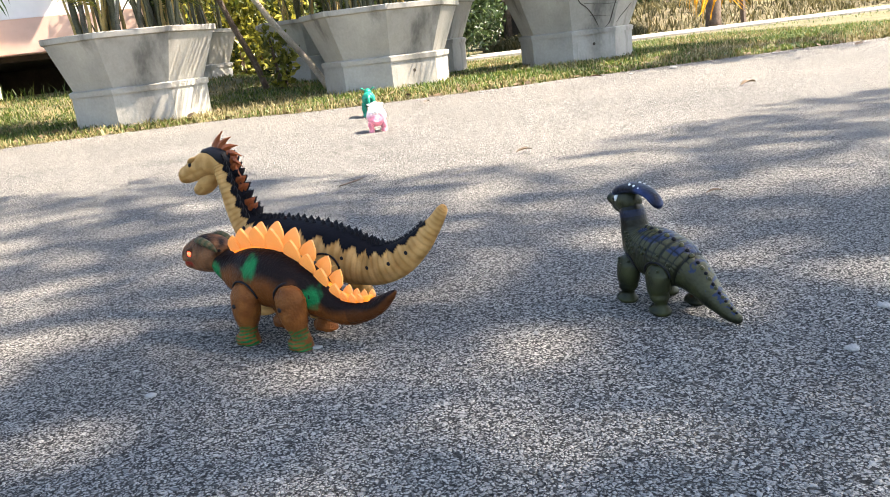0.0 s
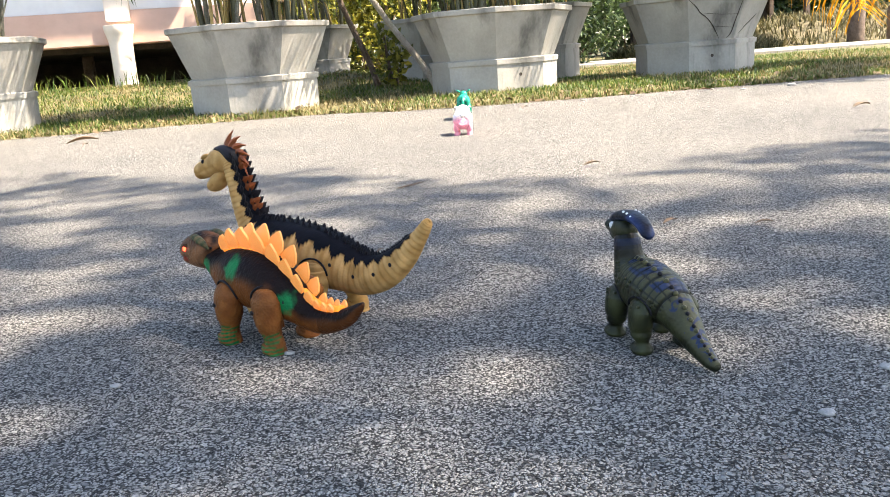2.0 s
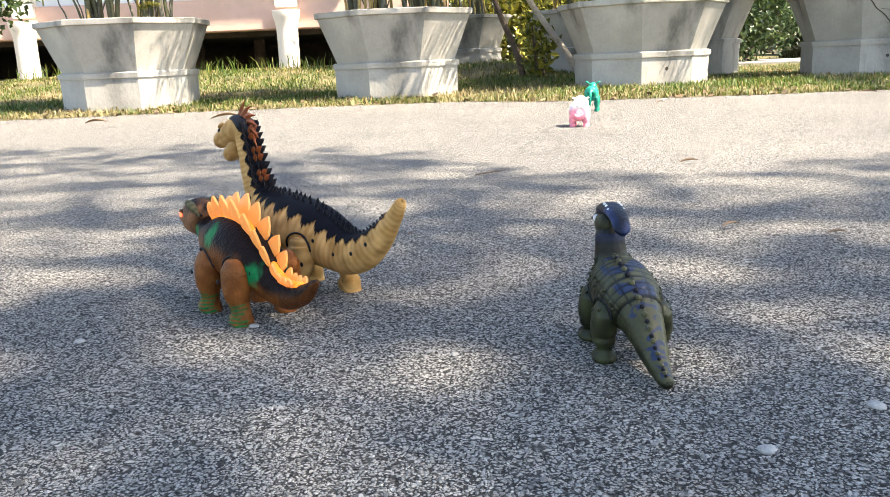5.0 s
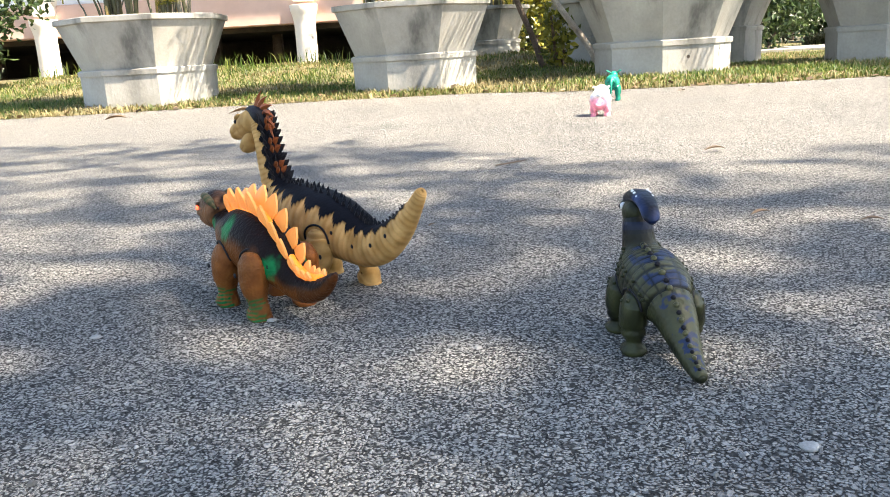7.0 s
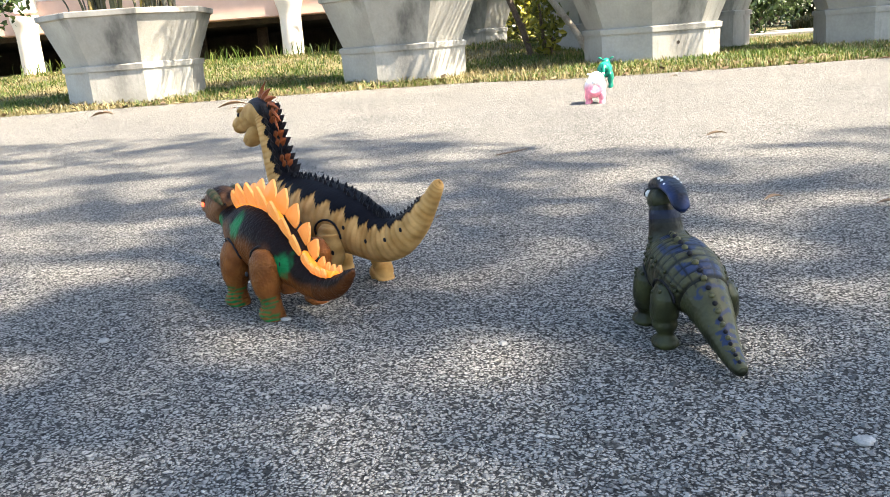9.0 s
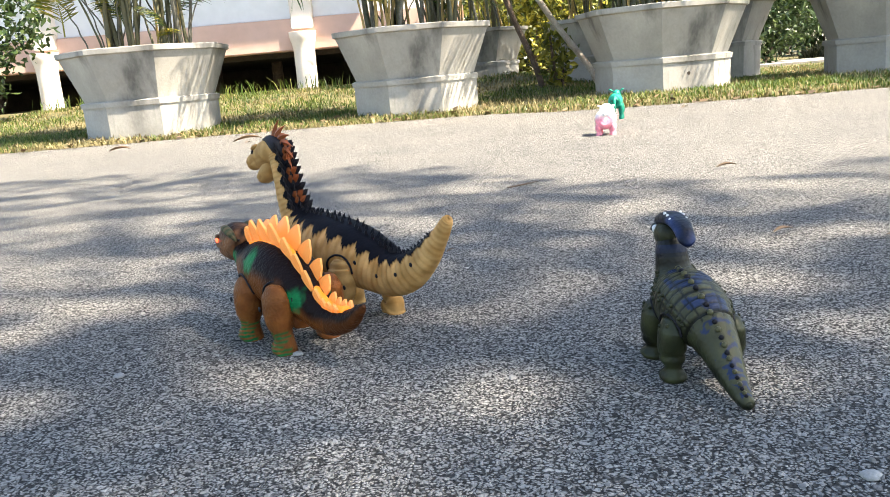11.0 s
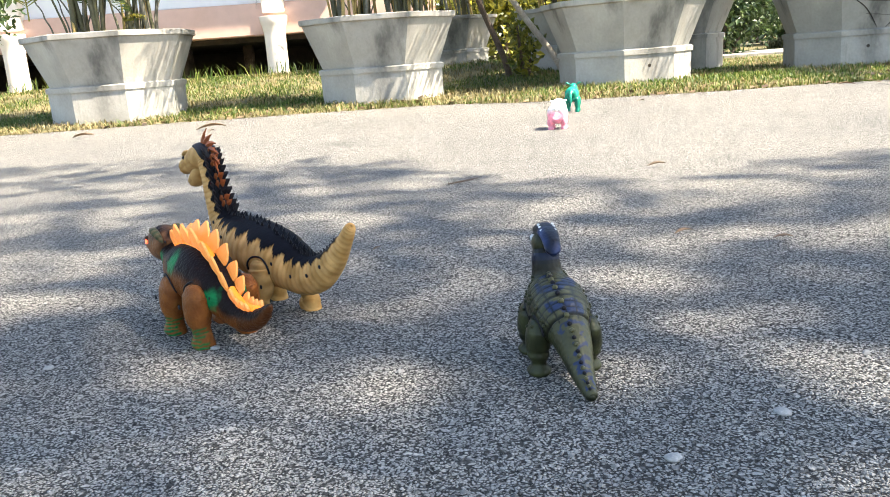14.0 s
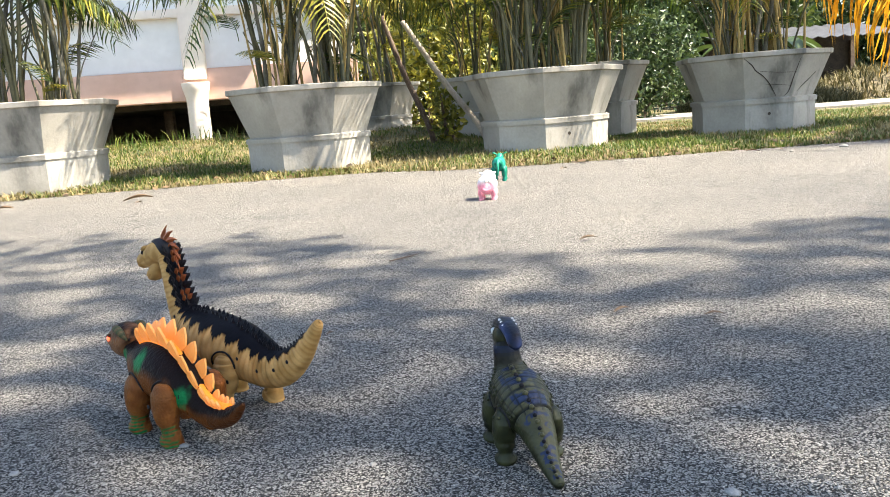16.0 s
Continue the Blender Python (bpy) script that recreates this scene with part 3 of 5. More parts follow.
# ---- house on piers ----
def build_house():
    house = thing("house", "pink and white plastered house raised on round piers", "house", pose(0, 0, 0) @ Matrix.Diagonal((1.107, 1.107, 1.04, 1)))
    def slab(name, lo, hi, mat, label="", bevel=0.01):
        bm = bmesh.new()
        box(bm, lo, hi, bevel)
        return part(name, bm, mat, house, label)
    slab("floor_beam", (-9, 9.30, 0.66), (0.25, 9.62, 1.02), WALL_PINK, "pink plastered floor beam")
    slab("wall", (-9, 9.36, 1.02), (0.22, 9.52, 3.4), WALL_WHITE, "white plastered wall")
    slab("moulding", (-9, 9.28, 1.60), (0.26, 9.37, 1.70), CREAM, "cream moulding")
    slab("end_wall", (0.05, 9.52, 0.66), (0.24, 14, 3.4), WALL_WHITE)
    # dark floor and added dark panels stand in for the shade under the house
    slab("floor", (-9, 9.62, 0.60), (0.05, 14, 0.76), DARK_FILL)
    slab("dark_back", (-9, 13.8, 0.0), (0.05, 14, 0.62), DARK_FILL)
    slab("dark_side", (-9.1, 9.5, 0.0), (-8.95, 14, 0.62), DARK_FILL)
    slab("roof", (-9.5, 8.7, 3.35), (0.7, 14.5, 3.5), TIN)
    for x in (-7.2, -4.35, -1.50):
        c = loft("pier", [(x, 9.22, -0.05, 0.125, 0.125), (x, 9.22, 0.3, 0.115, 0.115), (x, 9.22, 0.62, 0.115, 0.115), (x, 9.22, 0.72, 0.125, 0.125), (x, 9.22, 0.80, 0.145, 0.145), (x, 9.22, 0.86, 0.15, 0.15)], CREAM, 30, 20)
        piece("pier", c, house, label="cream round pier with a flared head")
        slab("pilaster", (x - 0.12, 9.24, 0.9), (x + 0.12, 9.36, 3.3), CREAM)
    for x in (-5.9, -3.0, -2.2, -0.4):
        slab("inner_post", (x - 0.06, 10.9, -0.02), (x + 0.06, 11.02, 0.62), BARK)
    return house


# ---- toys ----
def toy_leg(name, toy, mat, x, y, top, r, foot, paint, swing=0.0, label=""):
    """A stubby moulded leg with knee and round foot."""
    f = foot
    rows = [(x, y, top + r * 1.0, r * 0.2, r * 0.3), (x, y, top + r * 0.85, r * 0.45, r * 0.75), (x, y, top + r * 0.4, r * 0.68, r * 1.1), (x, y, top, r * 0.8, r * 1.2), (x + swing * 0.3, y, top * 0.66, r * 0.88, r * 1.0), (x + swing * 0.7, y, top * 0.38, r * 0.62, r * 0.66),
            (x + swing, y, top * 0.22, r * 0.64, r * 0.70), (x + swing + f * 0.2, y, top * 0.10, r * 0.76, r * 0.78 + f * 0.3), (x + swing + f * 0.3, y, 0.003, r * 0.74, r * 0.76 + f * 0.35), (x + swing + f * 0.3, y, 0.0006, r * 0.6, r * 0.6 + f * 0.2), (x + swing + f * 0.3, y, 0.0, r * 0.2, r * 0.2)]
    return piece(name, loft("leg", rows, mat, 64, 24, paint), toy, label=label)


def socket(toy, spine, x, sy, z, r):
    """The dark seam that arches over a leg where it enters the body, lying on the body's skin."""
    c = catmull(spine, 240)
    pts = []
    for a in range(0, 181, 12):
        px, pz = x + r * 1.25 * math.cos(radians(a)), z + r * 1.12 * math.sin(radians(a))
        q = c[int(np.argmin(abs(c[:, 0] - px) + (c[:, 2] > 0.12)))]
        u = (pz - q[2]) / q[4]
        if abs(u) < 0.93:
            pts.append((px, sy * (q[3] * math.sqrt(1 - u * u) + 0.0004), pz))
    if len(pts) > 3:
        piece("seam", loft("seam", [(*p, 0.0013, 0.0013) for p in pts], BLACK_PL, 60, 8), toy, label="dark seam above the leg")


def bead(r, mat, name, squash=1.0):
    bm = bmesh.new()
    bmesh.ops.create_uvsphere(bm, u_segments=10, v_segments=7, radius=r)
    for v in bm.verts:
        v.co.z *= squash
    me = bpy.data.meshes.new(name)
    bm.to_mesh(me)
    bm.free()
    me.materials.append(mat)
    shade(me)
    return me


def spike_mesh(h, l, w, mat, name="spine", hook=0.3):
    """A blade-like spike pointing up, hooked backwards."""
    v, f = [], []
    for u, s in ((0, 1.0), (0.35, 0.72), (0.7, 0.4), (1.0, 0.08)):
        bx = -hook * h * u * u
        v += [(bx + l * s, 0, h * u), (bx, w * s, h * u), (bx - l * s, 0, h * u), (bx, -w * s, h * u)]
    for k in range(3):
        for j in range(4):
            f.append((4 * k + j, 4 * k + (j + 1) % 4, 4 * k + 4 + (j + 1) % 4, 4 * k + 4 + j))
    f += [(3, 2, 1, 0), (12, 13, 14, 15)]
    return mesh_of(name, v, f, mat, False)


TAN, TAN2, BLK = (0.50, 0.295, 0.112), (0.33, 0.175, 0.055), (0.004, 0.004, 0.006)


def build_longneck(m):
    toy = thing("toy_long_necked_dinosaur", "tan plastic long-necked toy dinosaur with black spiny back and rust crest", "toy dinosaur", m)
    zig = lambda s, n: 0.10 * abs(((s * n) % 1) - 0.5) * 2

    def body_fn(s, th, p):
        ring_w = 0.0005 * max(0, math.sin(s * 400)) * (0.4 + 0.6 * abs(math.cos(th)))
        up = math.sin(th)
        black = up > 0.50 + 2.9 * zig(s, 26) - (0.06 if s > 0.72 else 0) and s > 0.13
        c = BLK if black else lerp3(TAN2, TAN, 0.6 + 0.9 * nz(p, 70) - 0.22 * math.sin(s * 400))
        return (0.0012 if black else -ring_w), c
    spine = [(-0.154, 0, 0.131, 0.002, 0.002), (-0.150, 0, 0.127, 0.0065, 0.0065), (-0.134, 0, 0.107, 0.0095, 0.0105), (-0.112, 0, 0.085, 0.0135, 0.0155), (-0.082, 0, 0.066, 0.018, 0.021), (-0.05, 0, 0.060, 0.024, 0.026), (-0.02, 0, 0.066, 0.031, 0.031),
             (0.02, 0, 0.074, 0.037, 0.036), (0.07, 0, 0.081, 0.037, 0.036), (0.112, 0, 0.088, 0.029, 0.031), (0.138, 0, 0.103, 0.021, 0.023), (0.153, 0, 0.128, 0.0168, 0.018), (0.161, 0, 0.158, 0.0148, 0.016), (0.167, 0, 0.182, 0.014, 0.015), (0.172, 0, 0.194, 0.013, 0.013), (0.175, 0, 0.2, 0.008, 0.008)]
    piece("body", loft("body", spine, TOY_TAN, 480, 56, body_fn), toy)
    def head_fn(s, th, p):
        lips = 0.0012 if abs(math.sin(th) + 0.25) < 0.12 and s > 0.35 else 0
        return -lips, lerp3(TAN2, TAN, 0.55 + nz(p, 90) - (0.5 if lips else 0))
    piece("head", loft("head", [(0.160, 0, 0.193, 0.006, 0.006), (0.168, 0, 0.193, 0.013, 0.015), (0.188, 0, 0.191, 0.0165, 0.018), (0.208, 0, 0.186, 0.0155, 0.0165), (0.226, 0, 0.180, 0.0125, 0.0125), (0.240, 0, 0.176, 0.0105, 0.0105), (0.246, 0, 0.176, 0.005, 0.005)], TOY_TAN, 60, 32, head_fn), toy)
    piece("jaw", loft("jaw", [(0.184, 0, 0.180, 0.010, 0.009), (0.197, 0, 0.168, 0.0135, 0.0115), (0.209, 0, 0.160, 0.0125, 0.0105), (0.219, 0, 0.157, 0.009, 0.007), (0.225, 0, 0.158, 0.002, 0.002)], TOY_TAN, 40, 24, head_fn), toy)
    for sy in (-1, 1):
        brow = piece("brow", bead(0.0055, TOY_TAN, "brow", 0.7), toy, pose(0.212, sy * 0.010, 0.1975, 0, 20, 0) @ Matrix.Diagonal((1.5, 1, 1, 1)))
        brow.data.color_attributes.new("paint", "FLOAT_COLOR", "POINT").data.foreach_set("color", [0.3, 0.17, 0.06, 1] * len(brow.data.vertices))
        piece("eye", bead(0.0032, BLACK_PL, "eye"), toy, pose(0.214, sy * 0.0125, 0.1915), "small dark eye")
        piece("nostril", bead(0.0016, BLACK_PL, "nostril"), toy, pose(0.2425, sy * 0.006, 0.181))
    c = catmull(spine, 300)[:, :5]
    small, fin, crest = spike_mesh(0.0085, 0.0045, 0.0024, BLACK_PL, hook=0.1), spike_mesh(0.011, 0.0075, 0.0032, BLACK_PL, "fin", -0.35), spike_mesh(0.022, 0.0085, 0.0045, RUST_PL, "crest_spike", 0.75)
    rust = spike_mesh(0.0115, 0.007, 0.0032, RUST_PL, "fin", -0.25)
    def on_back(s, off=0.0, lift=1.0):
        i = min(int(s * (len(c) - 1)), len(c) - 2)
        t = Vector(c[i + 1][:3] - c[i][:3]).normalized()
        u = t.cross(Vector((0, 1, 0)))
        a = off
        q = Vector(c[i][:3]) + (u * math.cos(a) * c[i][4] + Vector((0, 1, 0)) * math.sin(a) * c[i][3]) * 0.96
        zax = (u * math.cos(a) + Vector((0, 1, 0)) * math.sin(a)).normalized()
        yax = zax.cross(t).normalized()
        r = Matrix((t, yax, zax)).transposed().to_4x4()
        return Matrix.Translation(q) @ r
    for s in np.linspace(0.15, 0.66, 34):
        for o in (-0.13, 0.13):
            k = 0.62 + 0.36 * (s > 0.3)
            piece("spine", small, toy, on_back(s, o + 0.04 * math.sin(s * 300)) @ Matrix.Diagonal((1.35 * k, 1.3 * k, k, 1)), "black dorsal spike")
    for n, s in enumerate(np.linspace(0.70, 0.93, 11)):
        for o in (-0.62, -0.2, 0.2, 0.62):
            piece("fin", rust if (n % 3 != 0 and abs(o) < 0.5) else fin, toy, on_back(s, o), "rust neck spike" if (n % 3 != 0 and abs(o) < 0.5) else "dark neck spike")
    for k, a in enumerate((-100, -80, -60, -40, -20, 0)):
        q = Vector((0.176, 0, 0.194)) + Vector((math.sin(radians(a)) * 0.017, 0, math.cos(radians(a)) * 0.016))
        piece("crest_spike", crest, toy, Matrix.Translation(q) @ pose(0, 0, 0, 0, a, 0), "rust-orange crest spike")
    cap = loft("crest_base", [(0.158, 0, 0.186, 0.008, 0.008), (0.163, 0, 0.198, 0.0145, 0.010), (0.180, 0, 0.207, 0.012, 0.006), (0.198, 0, 0.207, 0.006, 0.003)], BLACK_PL, 30, 20)
    piece("crest_base", cap, toy)
    def leg_fn(s, th, p):
        g = 0.0009 * max(0, math.sin(s * 70))
        return -g, lerp3(TAN2, TAN, 0.6 + nz(p, 80) + 0.4 * math.sin(s * 70))
    for x, sy, sw in ((0.095, 1, 0.018), (0.085, -1, -0.010), (0.006, 1, 0.012), (0.014, -1, -0.020)):
        toy_leg("leg", toy, TOY_TAN, x, sy * 0.031, 0.060, 0.0175, 0.014, leg_fn, sw)
        socket(toy, spine, x, sy, 0.062, 0.0175)
    for x, z in ((-0.02, 0.075), (-0.05, 0.062), (-0.078, 0.066), (-0.102, 0.079), (0.10, 0.095), (0.132, 0.11)):
        for sy in (-1, 1):
            i = int(np.argmin(abs(c[:, 0] - x)))
            piece("screw_hole", bead(0.0026, BLACK_PL, "screw_hole", 0.4), toy, pose(x, sy * c[i][3] * 0.97, z, 90, 0, 0), "small dark screw hole")
    return toy


BRN, BRN_D, GRN = (0.19, 0.060, 0.015), (0.011, 0.005, 0.004), (0.003, 0.19, 0.06)


def build_plated(m):
    toy = thing("toy_plated_dinosaur", "brown plastic plated toy dinosaur with amber translucent back plates", "toy dinosaur", m)

    def body_fn(s, th, p):
        up = math.sin(th) + 0.35 * nz(p, 40)
        c = lerp3(BRN, BRN_D, (up + 0.05) * 2.2)
        if s < 0.3:
            c = lerp3(c, BRN_D, 0.5)
        for gx, gz in ((0.048, 0.088), (-0.030, 0.055), (0.118, 0.078)):
            d = math.hypot(p.x - gx, (p.z - gz)) + 0.004 * nz(p, 200)
            if d < 0.014:
                c = lerp3(GRN, c, max(0, (d - 0.008) / 0.006))
        return 0.0006 * nz(p, 220), c
    spine = [(-0.134, 0, 0.062, 0.002, 0.002), (-0.128, 0, 0.057, 0.005, 0.005), (-0.109, 0, 0.045, 0.0085, 0.0095), (-0.085, 0, 0.037, 0.011, 0.0125), (-0.06, 0, 0.036, 0.014, 0.016), (-0.035, 0, 0.046, 0.021, 0.021), (-0.008, 0, 0.059, 0.030, 0.029), (0.025, 0, 0.069, 0.035, 0.035),
             (0.06, 0, 0.073, 0.034, 0.034), (0.088, 0, 0.075, 0.027, 0.027), (0.108, 0, 0.080, 0.019, 0.019), (0.124, 0, 0.088, 0.015, 0.015), (0.135, 0, 0.092, 0.008, 0.008)]
    piece("body", loft("body", spine, TOY_BROWN, 220, 56, body_fn), toy)
    def head_fn(s, th, p):
        # the red light in the mouth is painted into this slot
        mouth = abs(math.sin(th) + 0.35) < 0.16 and s > 0.5
        c = lerp3(BRN_D, (0.27, 0.12, 0.055), 0.85 + nz(p, 90) - max(0, math.sin(th)) * 0.5)
        return (-0.003 if mouth else 0.0004 * nz(p, 300)), ((0.35, 0.03, 0.015) if mouth else c)
    piece("head", loft("head", [(0.116, 0, 0.092, 0.009, 0.010), (0.122, 0, 0.095, 0.0180, 0.0195), (0.138, 0, 0.096, 0.0200, 0.0230), (0.155, 0, 0.094, 0.0185, 0.0210), (0.168, 0, 0.092, 0.0150, 0.0175), (0.178, 0, 0.091, 0.0120, 0.0140), (0.183, 0, 0.091, 0.005, 0.006)], TOY_BROWN, 60, 36, head_fn), toy)
    for sy in (-1, 1):
        piece("eye", bead(0.0036, EYE_RED, "eye"), toy, pose(0.157, sy * 0.0165, 0.099), "lit red eye")
        piece("eyelid", loft("eyelid", [(0.150, sy * 0.0165, 0.100, 0.001, 0.001), (0.154, sy * 0.0172, 0.1035, 0.003, 0.0022), (0.161, sy * 0.0158, 0.1025, 0.003, 0.0022), (0.165, sy * 0.0145, 0.0995, 0.001, 0.001)], TOY_BROWN, 18, 10, lambda s, th, p: (0, (0.10, 0.045, 0.02))), toy)
        for k in range(3):
            piece("horn", spike_mesh(0.010, 0.003, 0.0022, BLACK_PL, "horn", 0.7), toy, pose(0.136 - 0.010 * k, sy * (0.011 - 0.001 * k), 0.112 - 0.006 * k, -sy * 25, -35, 0), "dark neck horn")
        piece("ear_frill", loft("ear_frill", [(0.148, sy * 0.012, 0.113, 0.002, 0.002), (0.136, sy * 0.0155, 0.1145, 0.005, 0.004), (0.122, sy * 0.0155, 0.109, 0.0045, 0.004), (0.114, sy * 0.013, 0.101, 0.001, 0.001)], TOY_BROWN, 24, 12, lambda s, th, p: (0, lerp3((0.05, 0.07, 0.035), (0.14, 0.1, 0.05), 0.5 + 0.5 * math.sin(s * 40)))), toy)
    c = catmull(spine, 220)
    strip_rows = []
    for s in np.linspace(0.20, 0.76, 20):
        i = int(s * (len(c) - 1))
        strip_rows.append((c[i][0], 0, c[i][2] + c[i][4] * 0.96, 0.0085 * min(1, 0.4 + s), 0.0045))
    strip_rows = [(*strip_rows[0][:3], 0.001, 0.001)] + strip_rows + [(*strip_rows[-1][:3], 0.001, 0.001)]
    piece("light_strip", loft("light_strip", strip_rows, STRIP_PL, 100, 12), toy, label="lit amber strip along the back")
    def plate(h, w):
        prof = [(-0.36, 0), (-0.5, 0.36), (-0.36, 0.68), (-0.10, 0.94), (0.0, 1.0), (0.12, 0.92), (0.36, 0.66), (0.5, 0.34), (0.36, 0)]
        n = len(prof)
        v = [(a * w, t, b * h) for t in (-0.0013, 0.0013) for a, b in prof]
        v += [(0, -0.0026, h * 0.38), (0, 0.0026, h * 0.38)]
        f = [(j, (j + 1) % n, n + (j + 1) % n, n + j) for j in range(n)]
        f += [((j + 1) % n, j, 2 * n) for j in range(n)] + [(n + j, n + (j + 1) % n, 2 * n + 1) for j in range(n)]
        return mesh_of("plate", v, f, PLATE_PL)
    PL = plate(1.0, 1.0)
    ss = np.concatenate([np.linspace(0.21, 0.33, 4), np.linspace(0.39, 0.735, 7)])
    for row in (-1, 1):
        for k, s in enumerate(ss):
            s2 = s + (0.027 if row > 0 else 0)
            i = min(int(s2 * (len(c) - 1)), len(c) - 2)
            t = Vector(c[i + 1][:3] - c[i][:3])
            ang = -math.degrees(math.atan2(t.z, t.x))
            size = np.interp(s2, [0.2, 0.32, 0.40, 0.6, 0.72, 0.78], [0.009, 0.012, 0.023, 0.030, 0.027, 0.020])
            piece("plate", PL, toy, pose(c[i][0], row * 0.0055, c[i][2] + c[i][4] * 0.93, -row * 15, ang * 0.6 - 8, 0) @ Matrix.Diagonal((size * 0.92, 1, size, 1)))
    def leg_fn(s, th, p):
        st = 0.48 < s < 0.93 and math.sin(p.z * 1500 + 1.5 * math.sin(th)) > 0.0 and math.cos(th + 0.2) > 0.05 + 0.5 * nz(p, 120)
        g = 0.0006 * math.sin(p.z * 1500) if s > 0.42 else 0.0005 * nz(p, 260)
        c = lerp3(BRN, (0.27, 0.095, 0.024), 0.5 + nz(p, 90))
        return g, ((0.002, 0.14, 0.035) if st else c)
    for x, sy, sw in ((0.062, 1, 0.004), (0.070, -1, -0.008), (-0.008, 1, -0.008), (-0.012, -1, 0.008)):
        socket(toy, spine, x, sy, 0.055, 0.0170)
        toy_leg("leg", toy, TOY_BROWN, x, sy * 0.030, 0.054, 0.0170, 0.009, leg_fn if sy > 0 else (lambda s, th, p: (0.0004 * nz(p, 260), lerp3(BRN, (0.25, 0.085, 0.022), 0.5 + nz(p, 90)))), sw)
        piece("screw_hole", bead(0.0028, BLACK_PL, "screw_hole", 0.4), toy, pose(x, sy * 0.0495, 0.05, 90, 0, 0))
    return toy


OLV, OLV_D, OLV_L, BLU = (0.036, 0.039, 0.0165), (0.008, 0.010, 0.0045), (0.088, 0.085, 0.040), (0.012, 0.026, 0.078)


def build_crested(m):
    toy = thing("toy_crested_dinosaur", "olive green plastic crested toy dinosaur with blue patches and studs", "toy dinosaur", m)

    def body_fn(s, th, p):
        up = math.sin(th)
        # olive runs from dark at the belly to paler along the back
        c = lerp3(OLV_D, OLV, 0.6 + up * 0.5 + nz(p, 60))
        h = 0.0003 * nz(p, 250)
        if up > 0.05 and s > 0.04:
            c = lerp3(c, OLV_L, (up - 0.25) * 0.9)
            if (nz(p, 48, 3.1) > 0.10 and 0.44 < s < 0.72 and abs(th - math.pi / 2) < 0.75) or (s < 0.42 and up > 0.80 + 0.4 * nz(p, 160) and math.sin(s * 85 + 6 * nz(p, 90)) > 0.3) or 0.86 < s < 0.90:
                c = lerp3(c, BLU, 0.9)
            gs, gt = (s * 46) % 1, (th / math.pi * 13) % 1
            if (gs < 0.2 or gt < 0.17) and 0.42 < s < 0.72:
                h -= 0.0008
                c = lerp3(c, (0.004, 0.005, 0.003), 0.9)
        if s > 0.74:
            c = lerp3(c, (0.008, 0.008, 0.007), min(1, (s - 0.74) * 11) * 0.9)
            if 0.88 < s < 0.93:
                c = (0.010, 0.016, 0.040)
        if abs(s - 0.435) < 0.006:
            h -= 0.002
            c = (0.01, 0.011, 0.007)
        return h, c
    spine = [(-0.122, -0.008, 0.0085, 0.002, 0.002), (-0.119, -0.0078, 0.009, 0.0055, 0.0055), (-0.109, -0.007, 0.012, 0.0078, 0.008), (-0.096, -0.006, 0.019, 0.0105, 0.011), (-0.081, -0.005, 0.028, 0.0138, 0.0145), (-0.066, -0.004, 0.039, 0.0175, 0.018), (-0.05, -0.002, 0.049, 0.0215, 0.0225),
             (-0.030, 0, 0.056, 0.0295, 0.0285), (0.0, 0, 0.060, 0.0320, 0.0300), (0.022, 0, 0.064, 0.0300, 0.0280), (0.037, 0, 0.071, 0.0240, 0.0235), (0.045, 0.001, 0.082, 0.0180, 0.0190), (0.047, 0.002, 0.096, 0.0155, 0.0165), (0.049, 0.002, 0.108, 0.0145, 0.0150), (0.050, 0.002, 0.118, 0.008, 0.008)]
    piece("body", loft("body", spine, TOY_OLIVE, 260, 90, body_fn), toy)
    headm = Matrix.Translation((0.051, 0.002, 0.1145)) @ pose(0, 0, 0, 0, 0, 0)
    def head_fn(s, th, p):
        c = lerp3(OLV_D, OLV, 0.5 + nz(p, 80))
        mouth = abs(math.sin(th) + 0.3) < 0.12 and s > 0.55
        return (-0.0012 if mouth else 0), ((0.01, 0.01, 0.012) if mouth else (lerp3(c, (0.012, 0.016, 0.03), 0.85) if s > 0.82 else c))
    hm = loft("head", [(-0.012, 0, 0.002, 0.005, 0.006), (-0.006, 0, 0.002, 0.012, 0.014), (0.008, 0, 0.001, 0.0135, 0.0145), (0.020, 0, 0.0, 0.0105, 0.0115), (0.030, 0, 0.001, 0.0085, 0.008), (0.038, 0, 0.003, 0.0085, 0.0065), (0.042, 0, 0.003, 0.004, 0.003)], TOY_OLIVE, 60, 36, head_fn)
    head = piece("head", hm, toy, headm)
    piece("jaw", loft("jaw", [(0.006, 0, -0.010, 0.004, 0.003), (0.018, 0, -0.0095, 0.008, 0.004), (0.030, 0, -0.0065, 0.0065, 0.0035), (0.035, 0, -0.006, 0.002, 0.002)], TOY_OLIVE, 24, 16, lambda s, th, p: (0, (0.03, 0.034, 0.02))), head)
    def crest_fn(s, th, p):
        return 0.0004 * nz(p, 150), lerp3((0.004, 0.006, 0.014), (0.02, 0.038, 0.12), 0.45 + 1.2 * nz(p, 70) + 0.2 * math.sin(th))
